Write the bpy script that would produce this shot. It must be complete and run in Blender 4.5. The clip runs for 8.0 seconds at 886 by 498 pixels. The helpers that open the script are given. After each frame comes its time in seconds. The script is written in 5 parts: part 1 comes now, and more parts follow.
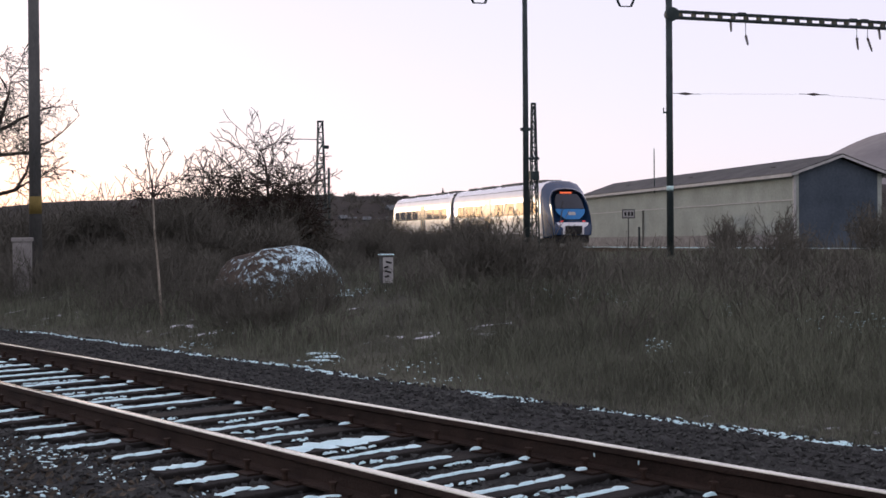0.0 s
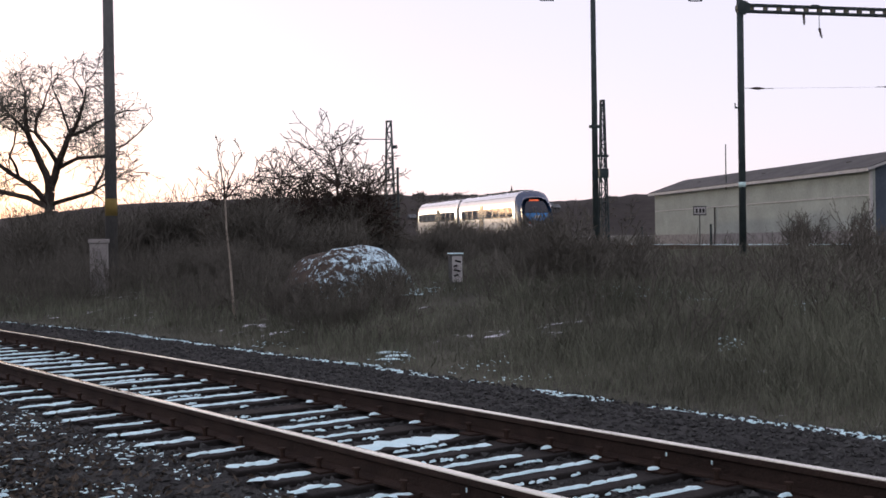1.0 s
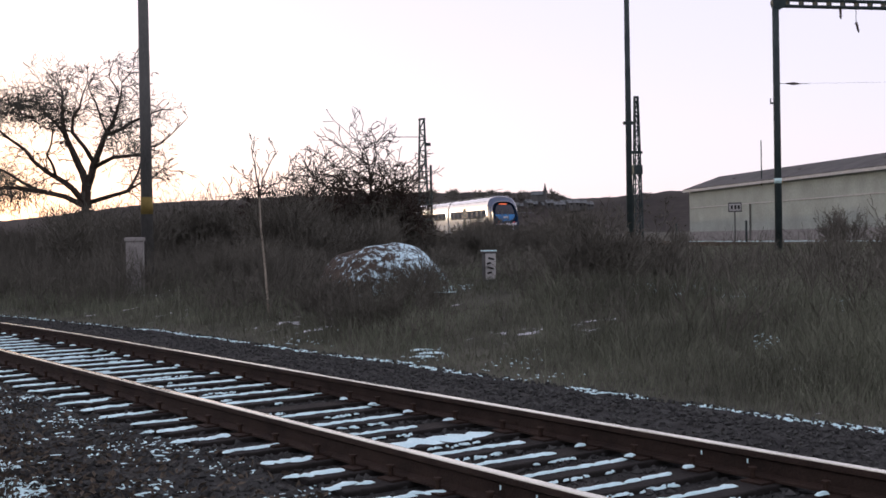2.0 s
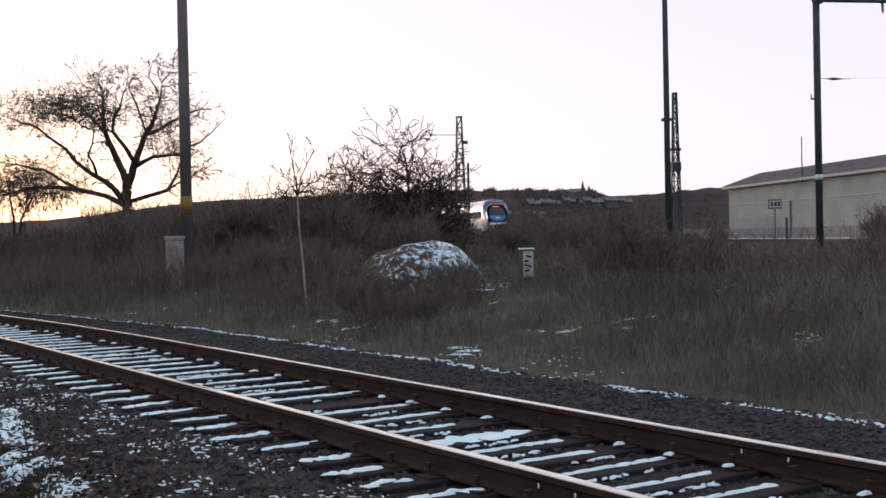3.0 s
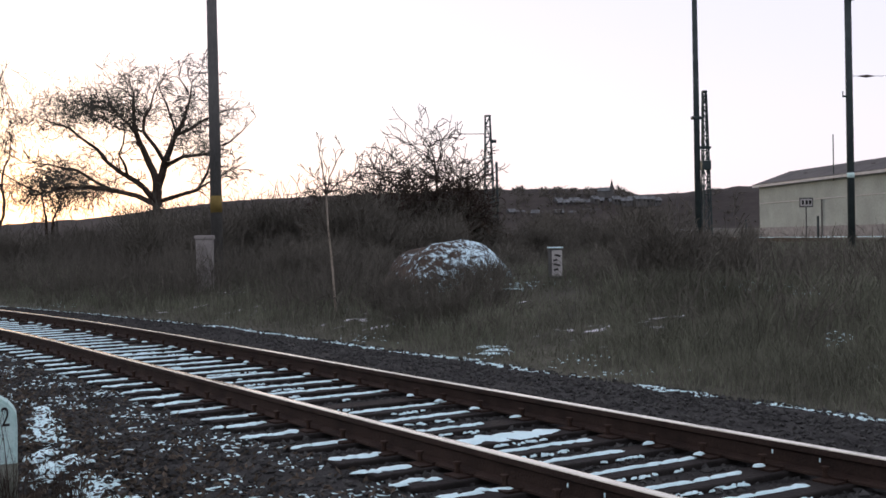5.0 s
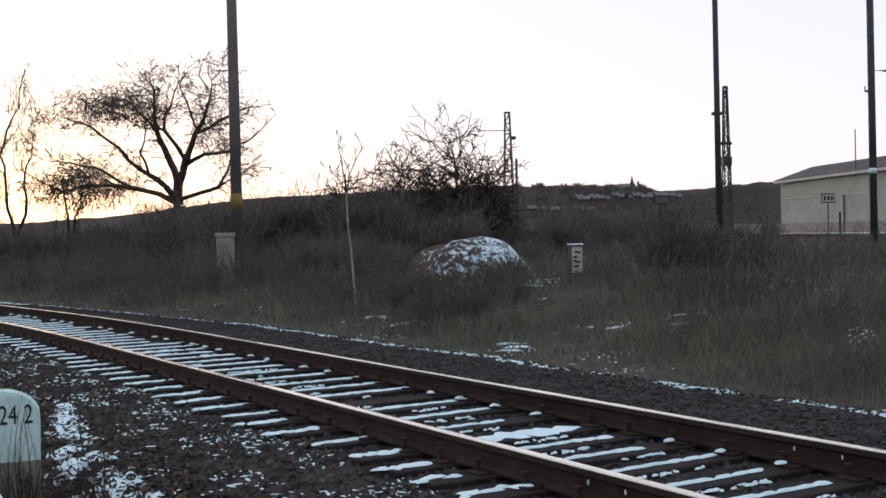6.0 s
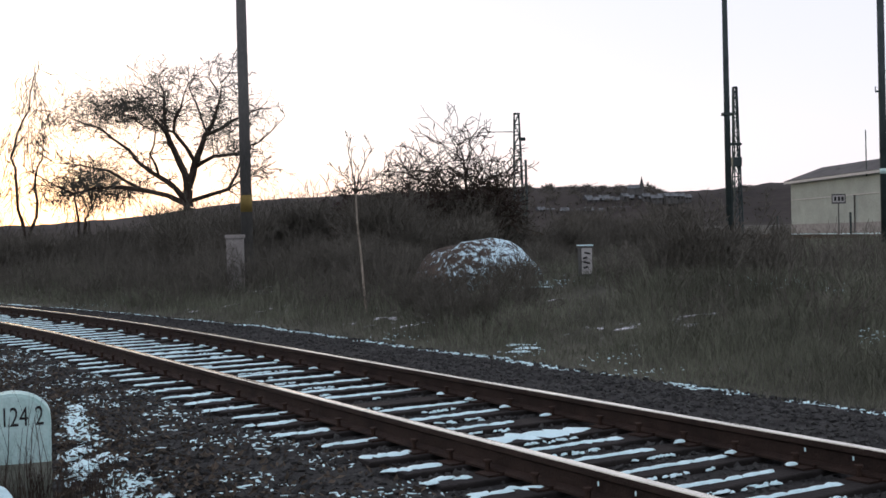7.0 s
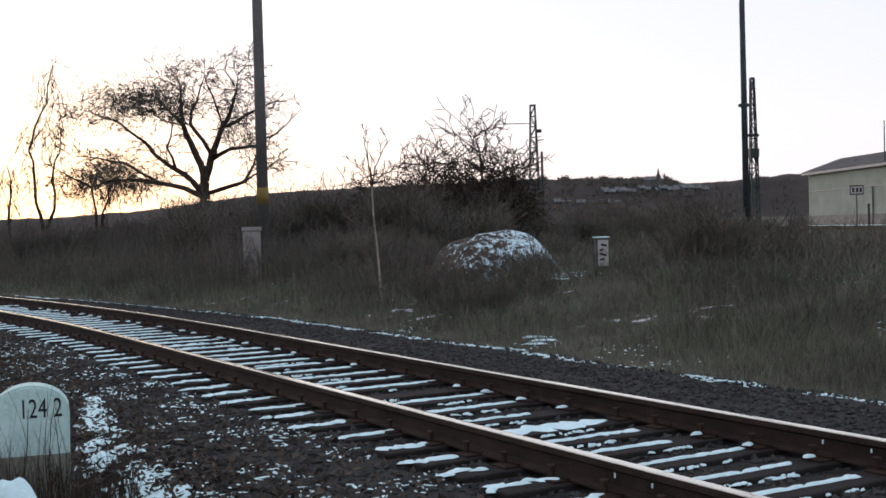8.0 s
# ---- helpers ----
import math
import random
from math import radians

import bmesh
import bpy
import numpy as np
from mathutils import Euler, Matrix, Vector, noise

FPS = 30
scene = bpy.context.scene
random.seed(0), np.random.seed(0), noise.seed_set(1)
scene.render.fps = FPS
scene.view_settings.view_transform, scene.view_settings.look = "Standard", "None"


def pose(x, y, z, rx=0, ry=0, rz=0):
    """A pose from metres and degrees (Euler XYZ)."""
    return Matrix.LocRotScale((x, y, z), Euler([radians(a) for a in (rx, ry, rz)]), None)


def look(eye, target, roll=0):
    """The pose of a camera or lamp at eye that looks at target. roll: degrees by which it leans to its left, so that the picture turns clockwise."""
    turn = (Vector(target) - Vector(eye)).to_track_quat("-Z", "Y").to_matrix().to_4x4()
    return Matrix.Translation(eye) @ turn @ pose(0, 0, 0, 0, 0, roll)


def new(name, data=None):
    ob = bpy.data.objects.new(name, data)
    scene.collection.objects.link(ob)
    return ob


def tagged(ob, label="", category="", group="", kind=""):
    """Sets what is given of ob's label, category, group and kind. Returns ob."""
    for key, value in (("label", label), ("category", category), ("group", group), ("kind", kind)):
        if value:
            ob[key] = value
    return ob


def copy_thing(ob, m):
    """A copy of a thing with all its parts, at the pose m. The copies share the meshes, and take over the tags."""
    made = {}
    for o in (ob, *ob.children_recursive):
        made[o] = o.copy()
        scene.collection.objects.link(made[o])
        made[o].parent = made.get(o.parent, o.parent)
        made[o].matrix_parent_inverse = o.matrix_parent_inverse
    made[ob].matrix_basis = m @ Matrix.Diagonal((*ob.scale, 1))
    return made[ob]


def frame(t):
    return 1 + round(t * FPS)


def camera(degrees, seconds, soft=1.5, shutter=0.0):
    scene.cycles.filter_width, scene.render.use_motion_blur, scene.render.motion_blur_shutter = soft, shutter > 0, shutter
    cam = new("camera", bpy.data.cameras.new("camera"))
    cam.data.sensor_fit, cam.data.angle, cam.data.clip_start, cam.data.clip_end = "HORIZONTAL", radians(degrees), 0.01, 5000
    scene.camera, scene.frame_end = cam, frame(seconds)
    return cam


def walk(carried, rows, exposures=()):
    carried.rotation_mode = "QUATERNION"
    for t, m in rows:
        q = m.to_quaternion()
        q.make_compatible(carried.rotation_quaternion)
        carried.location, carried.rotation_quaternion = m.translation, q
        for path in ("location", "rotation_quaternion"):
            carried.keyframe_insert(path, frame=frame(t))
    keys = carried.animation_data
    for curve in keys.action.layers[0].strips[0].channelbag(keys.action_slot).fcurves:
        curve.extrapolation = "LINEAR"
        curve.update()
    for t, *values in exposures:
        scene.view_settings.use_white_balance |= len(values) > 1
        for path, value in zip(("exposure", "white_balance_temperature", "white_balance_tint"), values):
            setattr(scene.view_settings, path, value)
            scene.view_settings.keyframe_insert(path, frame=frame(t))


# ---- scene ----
cam = camera(42.0, 8.0, soft=1.6)
EYE = 1.21
# seconds, yaw, pitch, roll
ROWS = [
    (0.0, -8.287, -0.330, 0.44), (0.1, -7.72, -0.332, 0.50), (0.2, -6.97, -0.336, 0.56), (0.3, -6.31, -0.340, 0.64), (0.4, -5.79, -0.343, 0.70),
    (0.5, -5.555, -0.346, 0.74), (1.0, -4.864, -0.353, 0.84), (1.5, -3.976, -0.411, 0.93), (1.7, -3.63, -0.43, 0.95), (2.8, -1.88, -0.50, 1.10), (3.0, -1.349, -0.522, 1.135),
    (3.5, -0.584, -0.688, 1.20), (4.0, -0.408, -0.520, 1.06), (4.5, -0.019, -0.518, 1.15), (4.7, -0.06, -0.52, 1.17), (5.8, 0.91, -0.65, 1.34), (6.0, 1.053, -0.670, 1.35),
    (6.5, 1.342, -0.717, 1.29), (7.0, 1.524, -0.592, 1.45), (7.5, 1.873, -0.808, 1.70), (8.0, 2.323, -0.964, 1.54),
]
walk(cam, [(t, pose(0, 0, EYE, 90 + pitch, roll, yaw)) for t, yaw, pitch, roll in ROWS], exposures=[(0.0, 0.04, 6000, 14), (4.0, 0.09, 6000, 12.5), (8.0, 0.10, 5900, 6)])

# ---- light: a winter sunset, the sun just over the ridge ----
SUN_AZ, SUN_EL = -27.0, 4.0  # degrees from +y towards +x, and up
world = bpy.data.worlds.new("sky")
scene.world = world
world.use_nodes = True
wn = world.node_tree.nodes
sky = wn.new("ShaderNodeTexSky")
sky.sky_type, sky.sun_disc = "NISHITA", False
sky.sun_elevation, sky.sun_rotation = radians(SUN_EL), radians(SUN_AZ)
sky.air_density, sky.dust_density, sky.ozone_density = 1.0, 1.0, 1.5
world.node_tree.links.new(sky.outputs[0], wn["Background"].inputs[0])
wn["Background"].inputs[1].default_value = 0.06
# an even veil of thin high cloud over the clear sky
veil, both = wn.new("ShaderNodeBackground"), wn.new("ShaderNodeAddShader")
veil.inputs[0].default_value, veil.inputs[1].default_value = (0.985, 0.875, 0.965, 1), 0.81
world.node_tree.links.new(wn["Background"].outputs[0], both.inputs[0])
world.node_tree.links.new(veil.outputs[0], both.inputs[1])
world.node_tree.links.new(both.outputs[0], wn["World Output"].inputs[0])
sun = new("sun", bpy.data.lights.new("sun", "SUN"))
sun.data.energy, sun.data.angle, sun.data.color = 0.7, radians(0.6), (1.0, 0.78, 0.5)
sd = Vector((math.sin(radians(SUN_AZ)) * math.cos(radians(SUN_EL)), math.cos(radians(SUN_AZ)) * math.cos(radians(SUN_EL)), math.sin(radians(SUN_EL))))
sun.matrix_world = look(sd * 500, (0, 0, 0))

# ---- materials ----


def mat(name, a, b, scale=8.0, rough=0.8, metal=0.0, bump=0.3, fine=60.0, coat=0.0, per_object=0.0, island=0.0, stretch=(1, 1, 1)):
    """Two colours mixed by broad stains and fine grain, with a fine relief."""
    m = bpy.data.materials.new(name)
    m.use_nodes = True
    nt = m.node_tree
    n, ln = nt.nodes, nt.links
    bsdf = n["Principled BSDF"]
    tc = n.new("ShaderNodeTexCoord")
    mp = n.new("ShaderNodeMapping")
    mp.inputs["Scale"].default_value = stretch
    ln.new(tc.outputs["Object"], mp.inputs[0])
    big, small = n.new("ShaderNodeTexNoise"), n.new("ShaderNodeTexNoise")
    big.inputs["Scale"].default_value, big.inputs["Detail"].default_value = scale, 4
    small.inputs["Scale"].default_value, small.inputs["Detail"].default_value = fine, 3
    ln.new(mp.outputs[0], big.inputs[0])
    ln.new(mp.outputs[0], small.inputs[0])
    add = n.new("ShaderNodeMath")
    add.operation = "MULTIPLY_ADD"
    ln.new(small.outputs[0], add.inputs[0])
    add.inputs[1].default_value = 0.6
    ln.new(big.outputs[0], add.inputs[2])
    ramp = n.new("ShaderNodeMapRange")
    ramp.inputs[1].default_value, ramp.inputs[2].default_value = 0.55, 1.05
    ln.new(add.outputs[0], ramp.inputs[0])
    fac = ramp.outputs[0]
    if per_object or island:
        src = n.new("ShaderNodeObjectInfo").outputs["Random"] if per_object else n.new("ShaderNodeNewGeometry").outputs["Random Per Island"]
        mul = n.new("ShaderNodeMath")
        mul.operation, mul.use_clamp = "MULTIPLY_ADD", True
        ln.new(src, mul.inputs[0])
        mul.inputs[1].default_value = per_object or island
        sub = n.new("ShaderNodeMath")
        sub.operation = "MULTIPLY"
        ln.new(fac, sub.inputs[0])
        sub.inputs[1].default_value = 1 - (per_object or island)
        ln.new(sub.outputs[0], mul.inputs[2])
        fac = mul.outputs[0]
    mix = n.new("ShaderNodeMix")
    mix.data_type = "RGBA"
    mix.inputs[6].default_value, mix.inputs[7].default_value = (*a, 1), (*b, 1)
    ln.new(fac, mix.inputs[0])
    ln.new(mix.outputs[2], bsdf.inputs["Base Color"])
    bsdf.inputs["Roughness"].default_value, bsdf.inputs["Metallic"].default_value = rough, metal
    bsdf.inputs["Coat Weight"].default_value = coat
    bsdf.inputs["Specular IOR Level"].default_value = 0.5 if rough < 0.6 else 0.15
    if bump:
        bm = n.new("ShaderNodeBump")
        bm.inputs["Strength"].default_value, bm.inputs["Distance"].default_value = bump, 0.02
        ln.new(small.outputs[0], bm.inputs["Height"])
        ln.new(bm.outputs[0], bsdf.inputs["Normal"])
    return m


def glow(name, colour, strength):
    m = bpy.data.materials.new(name)
    m.use_nodes = True
    b = m.node_tree.nodes["Principled BSDF"]
    b.inputs["Base Color"].default_value = (*colour, 1)
    b.inputs["Emission Color"].default_value = (*colour, 1)
    b.inputs["Emission Strength"].default_value = strength
    return m


def ground_mat():
    """Frozen soil and flattened dry grass with broken patches of thin snow."""
    m = mat("winter_field", (0.030, 0.0305, 0.0225), (0.095, 0.096, 0.07), 0.8, 0.95, 0, 0.8, 14)
    n, ln = m.node_tree.nodes, m.node_tree.links
    bsdf = n["Principled BSDF"]
    old = bsdf.inputs["Base Color"].links[0].from_socket
    tc = [k for k in n if k.type == "TEX_COORD"][0]
    na, nb = n.new("ShaderNodeTexNoise"), n.new("ShaderNodeTexNoise")
    na.inputs["Scale"].default_value, na.inputs["Detail"].default_value = 0.35, 2
    nb.inputs["Scale"].default_value, nb.inputs["Detail"].default_value = 3.0, 5
    ln.new(tc.outputs["Object"], na.inputs[0])
    ln.new(tc.outputs["Object"], nb.inputs[0])
    add = n.new("ShaderNodeMath")
    add.operation = "ADD"
    ln.new(na.outputs[0], add.inputs[0])
    ln.new(nb.outputs[0], add.inputs[1])
    ramp = n.new("ShaderNodeMapRange")
    ramp.inputs[1].default_value, ramp.inputs[2].default_value = 1.24, 1.34
    ln.new(add.outputs[0], ramp.inputs[0])
    mix = n.new("ShaderNodeMix")
    mix.data_type = "RGBA"
    ln.new(ramp.outputs[0], mix.inputs[0])
    ln.new(old, mix.inputs[6])
    mix.inputs[7].default_value = (0.75, 0.78, 0.82, 1)
    ln.new(mix.outputs[2], bsdf.inputs["Base Color"])
    return m


M_FIELD = ground_mat()
M_GRAVEL = mat("ballast_bed", (0.012, 0.0128, 0.012), (0.042, 0.044, 0.041), 3, 0.95, 0, 1.0, 45)
M_STONE = mat("ballast_stone", (0.010, 0.0108, 0.0102), (0.070, 0.073, 0.068), 5, 0.9, 0, 0.5, 40, island=0.6)
M_SNOW = mat("snow", (0.52, 0.74, 0.75), (0.67, 0.88, 0.89), 4, 0.7, 0, 0.5, 50)
M_RUST = mat("rusty_rail_steel", (0.019, 0.0135, 0.0105), (0.046, 0.031, 0.023), 5, 0.75, 0.15, 0.4, 70)
M_HEAD = mat("polished_rail_head", (0.43, 0.42, 0.34), (0.68, 0.68, 0.55), 3, 0.14, 1.0, 0.0, 60)
M_SLEEPER = mat("weathered_sleeper", (0.009, 0.0085, 0.0078), (0.027, 0.025, 0.022), 4, 0.9, 0, 0.6, 30, per_object=0.3)
M_PLATE = mat("rusty_plate", (0.020, 0.014, 0.011), (0.048, 0.031, 0.022), 8, 0.8, 0.3, 0.3)
M_CONC = mat("concrete", (0.17, 0.165, 0.15), (0.30, 0.29, 0.27), 3, 0.9, 0, 0.4, 50)
M_WHITE = mat("white_limewash", (0.37, 0.54, 0.50), (0.52, 0.70, 0.66), 6, 0.85, 0, 0.4, 40)
M_BLACKP = mat("black_paint", (0.012, 0.012, 0.012), (0.03, 0.03, 0.03), 10, 0.7, 0, 0.0)
M_POLE = mat("grey_pole", (0.06, 0.063, 0.06), (0.13, 0.13, 0.12), 1.5, 0.8, 0, 0.2, 30, stretch=(1, 1, 0.3))
M_STEEL = mat("green_grey_mast_paint", (0.02, 0.032, 0.032), (0.05, 0.066, 0.064), 2, 0.6, 0.0, 0.2, 30)
M_YELLOW = mat("yellow_band", (0.13, 0.10, 0.03), (0.21, 0.16, 0.05), 4, 0.8, 0, 0.2)
M_GLASSINS = mat("brown_insulator", (0.03, 0.02, 0.015), (0.06, 0.04, 0.03), 8, 0.3, 0, 0.0)
M_BARK = mat("dark_bark", (0.022, 0.017, 0.013), (0.07, 0.055, 0.042), 6, 0.95, 0, 0.5, 30)
# lighter than the bark: haze and glare over the thicket put into the colour
M_STEM = mat("glare_lifted_stems", (0.045, 0.043, 0.036), (0.11, 0.105, 0.088), 5, 0.95, 0, 0.3, 30)
M_TWIG = mat("brown_twigs", (0.050, 0.049, 0.040), (0.140, 0.134, 0.108), 3, 0.95, 0, 0, 20, island=0.5)
M_BIRCH = mat("pale_birch_bark", (0.12, 0.105, 0.08), (0.36, 0.32, 0.255), 7, 0.85, 0, 0.3, 25)
M_GRASS = mat("dry_grass", (0.028, 0.030, 0.0215), (0.215, 0.230, 0.165), 0.45, 0.95, 0, 0, 5, island=0.45)
M_LEAF = mat("dead_leaves", (0.020, 0.017, 0.013), (0.125, 0.105, 0.078), 5, 0.9, 0, 0, 30, island=0.7)
M_BAND = mat("window_band_glass", (0.20, 0.23, 0.26), (0.26, 0.29, 0.32), 0.8, 0.12, 0.75, 0.0)
M_HILL = mat("wooded_slope", (0.020, 0.018, 0.015), (0.052, 0.046, 0.038), 0.05, 0.95, 0, 0.0, 0.6)
M_WALL = mat("pale_rendered_wall", (0.25, 0.275, 0.235), (0.36, 0.393, 0.34), 0.5, 0.9, 0, 0.2, 6)
M_GABLE = mat("blue_grey_gable", (0.045, 0.06, 0.075), (0.085, 0.105, 0.125), 0.5, 0.85, 0, 0.2, 6)
M_ROOF = mat("dark_sheet_roof", (0.035, 0.035, 0.034), (0.085, 0.085, 0.08), 0.6, 0.75, 0, 0.2, 8)
M_FARROOF = mat("frosted_roof", (0.04, 0.045, 0.045), (0.20, 0.22, 0.22), 0.8, 0.8, 0, 0, 3)
M_TRIM = mat("pale_trim", (0.33, 0.33, 0.31), (0.46, 0.46, 0.43), 3, 0.7, 0, 0.1)
M_BODY = mat("silver_white_train_paint", (0.62, 0.62, 0.62), (0.72, 0.72, 0.72), 0.6, 0.2, 0.25, 0.0, 4, coat=0.5)
M_BLUE = mat("deep_blue_train_paint", (0.008, 0.028, 0.07), (0.014, 0.04, 0.095), 0.8, 0.25, 0, 0.0, coat=0.4)
M_SKYBLUE = mat("bright_blue_train_paint", (0.006, 0.14, 0.36), (0.012, 0.18, 0.44), 0.8, 0.5, 0, 0.0)
M_DARKGLASS = mat("dark_tinted_glass", (0.008, 0.012, 0.018), (0.014, 0.02, 0.03), 1, 0.06, 0, 0.0)
M_TINTED = mat("mirrored_window_glass", (0.22, 0.25, 0.28), (0.30, 0.33, 0.36), 1, 0.05, 0.7, 0.0)
M_DIRTY = mat("dirt_stained_stone", (0.10, 0.112, 0.085), (0.28, 0.30, 0.25), 7, 0.9, 0, 0.5, 45)
M_RUBBER = mat("dark_underframe", (0.012, 0.012, 0.012), (0.03, 0.03, 0.03), 3, 0.8, 0, 0.2)
M_DISPLAY = glow("amber_display", (0.8, 0.13, 0.03), 0.38)
M_TAIL = glow("red_tail_lamp", (0.5, 0.02, 0.015), 0.35)

# ---- mesh helpers ----


def part(name, bm, material, parent=None, label="", smooth=False):
    me = bpy.data.meshes.new(name)
    if smooth:
        for fc in bm.faces:
            fc.smooth = True
    bm.to_mesh(me)
    bm.free()
    me.materials.append(material)
    ob = new(name, me)
    if parent:
        ob.parent = parent
    if label:
        tagged(ob, label)
    return ob


def raw(name, verts, faces, material, parent=None, label="", smooth=False):
    me = bpy.data.meshes.new(name)
    me.from_pydata(verts, [], faces)
    if smooth:
        me.shade_smooth()
    me.materials.append(material)
    ob = new(name, me)
    if parent:
        ob.parent = parent
    if label:
        tagged(ob, label)
    return ob


def thing(name, m, label, category, group="", kind=""):
    ob = new(name)
    ob.matrix_basis = m
    return tagged(ob, label, category, group, kind)


def box(bm, c, size, bevel=0.0, rot=None):
    m = Matrix.Translation(c) @ (rot if rot else Matrix()) @ Matrix.Diagonal((*size, 1))
    got = bmesh.ops.create_cube(bm, size=1, matrix=m)
    if bevel:
        es = list({e for v in got["verts"] for e in v.link_edges})
        bmesh.ops.bevel(bm, geom=es, offset=bevel, segments=2, affect="EDGES", profile=0.5)
    return bm


def rod(bm, a, b, r0, r1=None, n=8):
    a, b = Vector(a), Vector(b)
    d = b - a
    m = Matrix.Translation((a + b) / 2) @ d.to_track_quat("Z", "Y").to_matrix().to_4x4()
    bmesh.ops.create_cone(bm, cap_ends=True, segments=n, radius1=r0, radius2=r0 if r1 is None else r1, depth=d.length, matrix=m)
    return bm


def boxed(c, size, bevel=0.0, rot=None):
    return box(bmesh.new(), c, size, bevel, rot)


def rodded(a, b, r0, r1=None, n=8):
    return rod(bmesh.new(), a, b, r0, r1, n)


class Twigs:
    """Gathers three-sided tapered twigs into one mesh."""

    def __init__(self, seed, least=0.0):
        self.v, self.f, self.rng, self.least = [], [], random.Random(seed), least

    def seg(self, a, b, r0, r1):
        d = b - a
        r0, r1 = max(r0, self.least), max(r1, self.least)
        if d.length < 1e-5:
            return
        x = d.orthogonal().normalized()
        y = d.cross(x).normalized()
        k = len(self.v)
        for p, r in ((a, r0), (b, r1)):
            for i in range(3):
                w = i * 2.0944
                self.v.append(p + (x * math.cos(w) + y * math.sin(w)) * r)
        for i in range(3):
            j = (i + 1) % 3
            self.f.append((k + i, k + j, k + 3 + j, k + 3 + i))

    def grow(self, p, d, length, r, depth, spread=0.6, kids=3, lift=0.15, crook=0.25, steps=4, tip=0.35):
        """One crooked branch that tapers, with side branches to the given depth."""
        g = self.rng
        d = d.normalized()
        for i in range(steps):
            q = p + d * (length / steps)
            ra = r * (1 - (1 - tip) * i / steps)
            rb = r * (1 - (1 - tip) * (i + 1) / steps)
            self.seg(p, q, ra, rb)
            p = q
            if depth > 0 and i > 0:
                for _ in range(kids if i == steps - 1 else max(1, kids - 1)):
                    s = Vector((g.gauss(0, 1), g.gauss(0, 1), g.gauss(0, 0.7))).normalized()
                    nd = (d + s * spread * g.uniform(0.7, 1.4) + Vector((0, 0, lift))).normalized()
                    self.grow(p, nd, length * g.uniform(0.42, 0.72), rb * 0.62, depth - 1, spread, kids, lift, crook, max(2, steps - 1), tip)
            d = (d + Vector((g.gauss(0, crook), g.gauss(0, crook), g.gauss(0, crook) + lift * 0.3))).normalized()

    def limb(self, pts, r0, r1, depth=2, length=1.2, kids=2, spread=0.8, lift=0.2):
        """A limb through the given points with side branches along its outer part."""
        g = self.rng
        n = len(pts) - 1
        for i in range(n):
            a, b = Vector(pts[i]), Vector(pts[i + 1])
            ra, rb = r0 + (r1 - r0) * i / n, r0 + (r1 - r0) * (i + 1) / n
            mid = (a + b) / 2 + Vector((g.gauss(0, 0.05), g.gauss(0, 0.05), g.gauss(0, 0.05))) * (b - a).length
            self.seg(a, mid, ra, (ra + rb) / 2)
            self.seg(mid, b, (ra + rb) / 2, rb)
            for q in ((mid, b) if i else (b,)):
                for _ in range(kids):
                    s = Vector((g.gauss(0, 1), g.gauss(0, 1), g.gauss(0, 0.8))).normalized()
                    self.grow(q, (b - a).normalized() + s * spread + Vector((0, 0, lift)), length * g.uniform(0.6, 1.2), min(rb * 0.5, 0.035), depth, 0.7, 2, lift, 0.25, 3)

    def make(self, name, material, parent=None, label=""):
        return raw(name, [tuple(p) for p in self.v], self.f, material, parent, label)


# ---- plan: the near track runs along U, V is the distance from it ----
AZ = radians(-32.47)
UX, UY = math.sin(AZ), math.cos(AZ)
VX, VY = math.cos(AZ), -math.sin(AZ)
RAIL_NEAR, GAUGE = 3.71, 1.505
BEND_AT, BEND = 14.0, -0.0113
# places of the sleepers along the track: uneven by the camera, regular further on
SLEEPERS = [4.17 - 0.48 * k for k in range(34, 0, -1)] + [4.17, 4.61, 5.08, 5.54, 5.97, 6.40, 6.97, 7.52, 8.06, 8.50, 9.03, 9.53, 10.03, 10.56, 11.10] + [11.10 + 0.5 * k for k in range(1, 50)]
BROAD = 6.40  # the sleeper with a wide sheet of snow


def bend(u):
    w = max(u - BEND_AT, 0.0)
    w2 = min(w, 14.0)
    return 0.5 * BEND * w2 * w2 + BEND * w2 * (w - w2)


def at_track(u, v, z=0.0):
    """World place of a point u along the near track and v across it."""
    k = bend(u)
    s = bend(u + 0.05) - k
    return Vector((UX * u + VX * (v + k) - UX * s * 20 * (v - 4.4), UY * u + VY * (v + k) - UY * s * 20 * (v - 4.4), z))


def track_v(x, y):
    u = x * UX + y * UY
    return x * VX + y * VY - bend(u)


def smooth(a, b, t):
    t = min(max((t - a) / (b - a), 0), 1)
    return t * t * (3 - 2 * t)


# line of the far main track on which the train runs
def main_line(s):
    """Place and heading s metres along the main track from its nearest point (0 abreast of the hall's end)."""
    h = math.atan(0.138)
    x, y, z = 17.75 - math.sin(h) * s, 67.9 + math.cos(h) * s, 0.85 + 0.0085 * s
    c = max(s - 55, 0)
    off = c * c / 1400
    return Vector((x - off * math.cos(h), y - off * math.sin(h), z)), h + c / 700


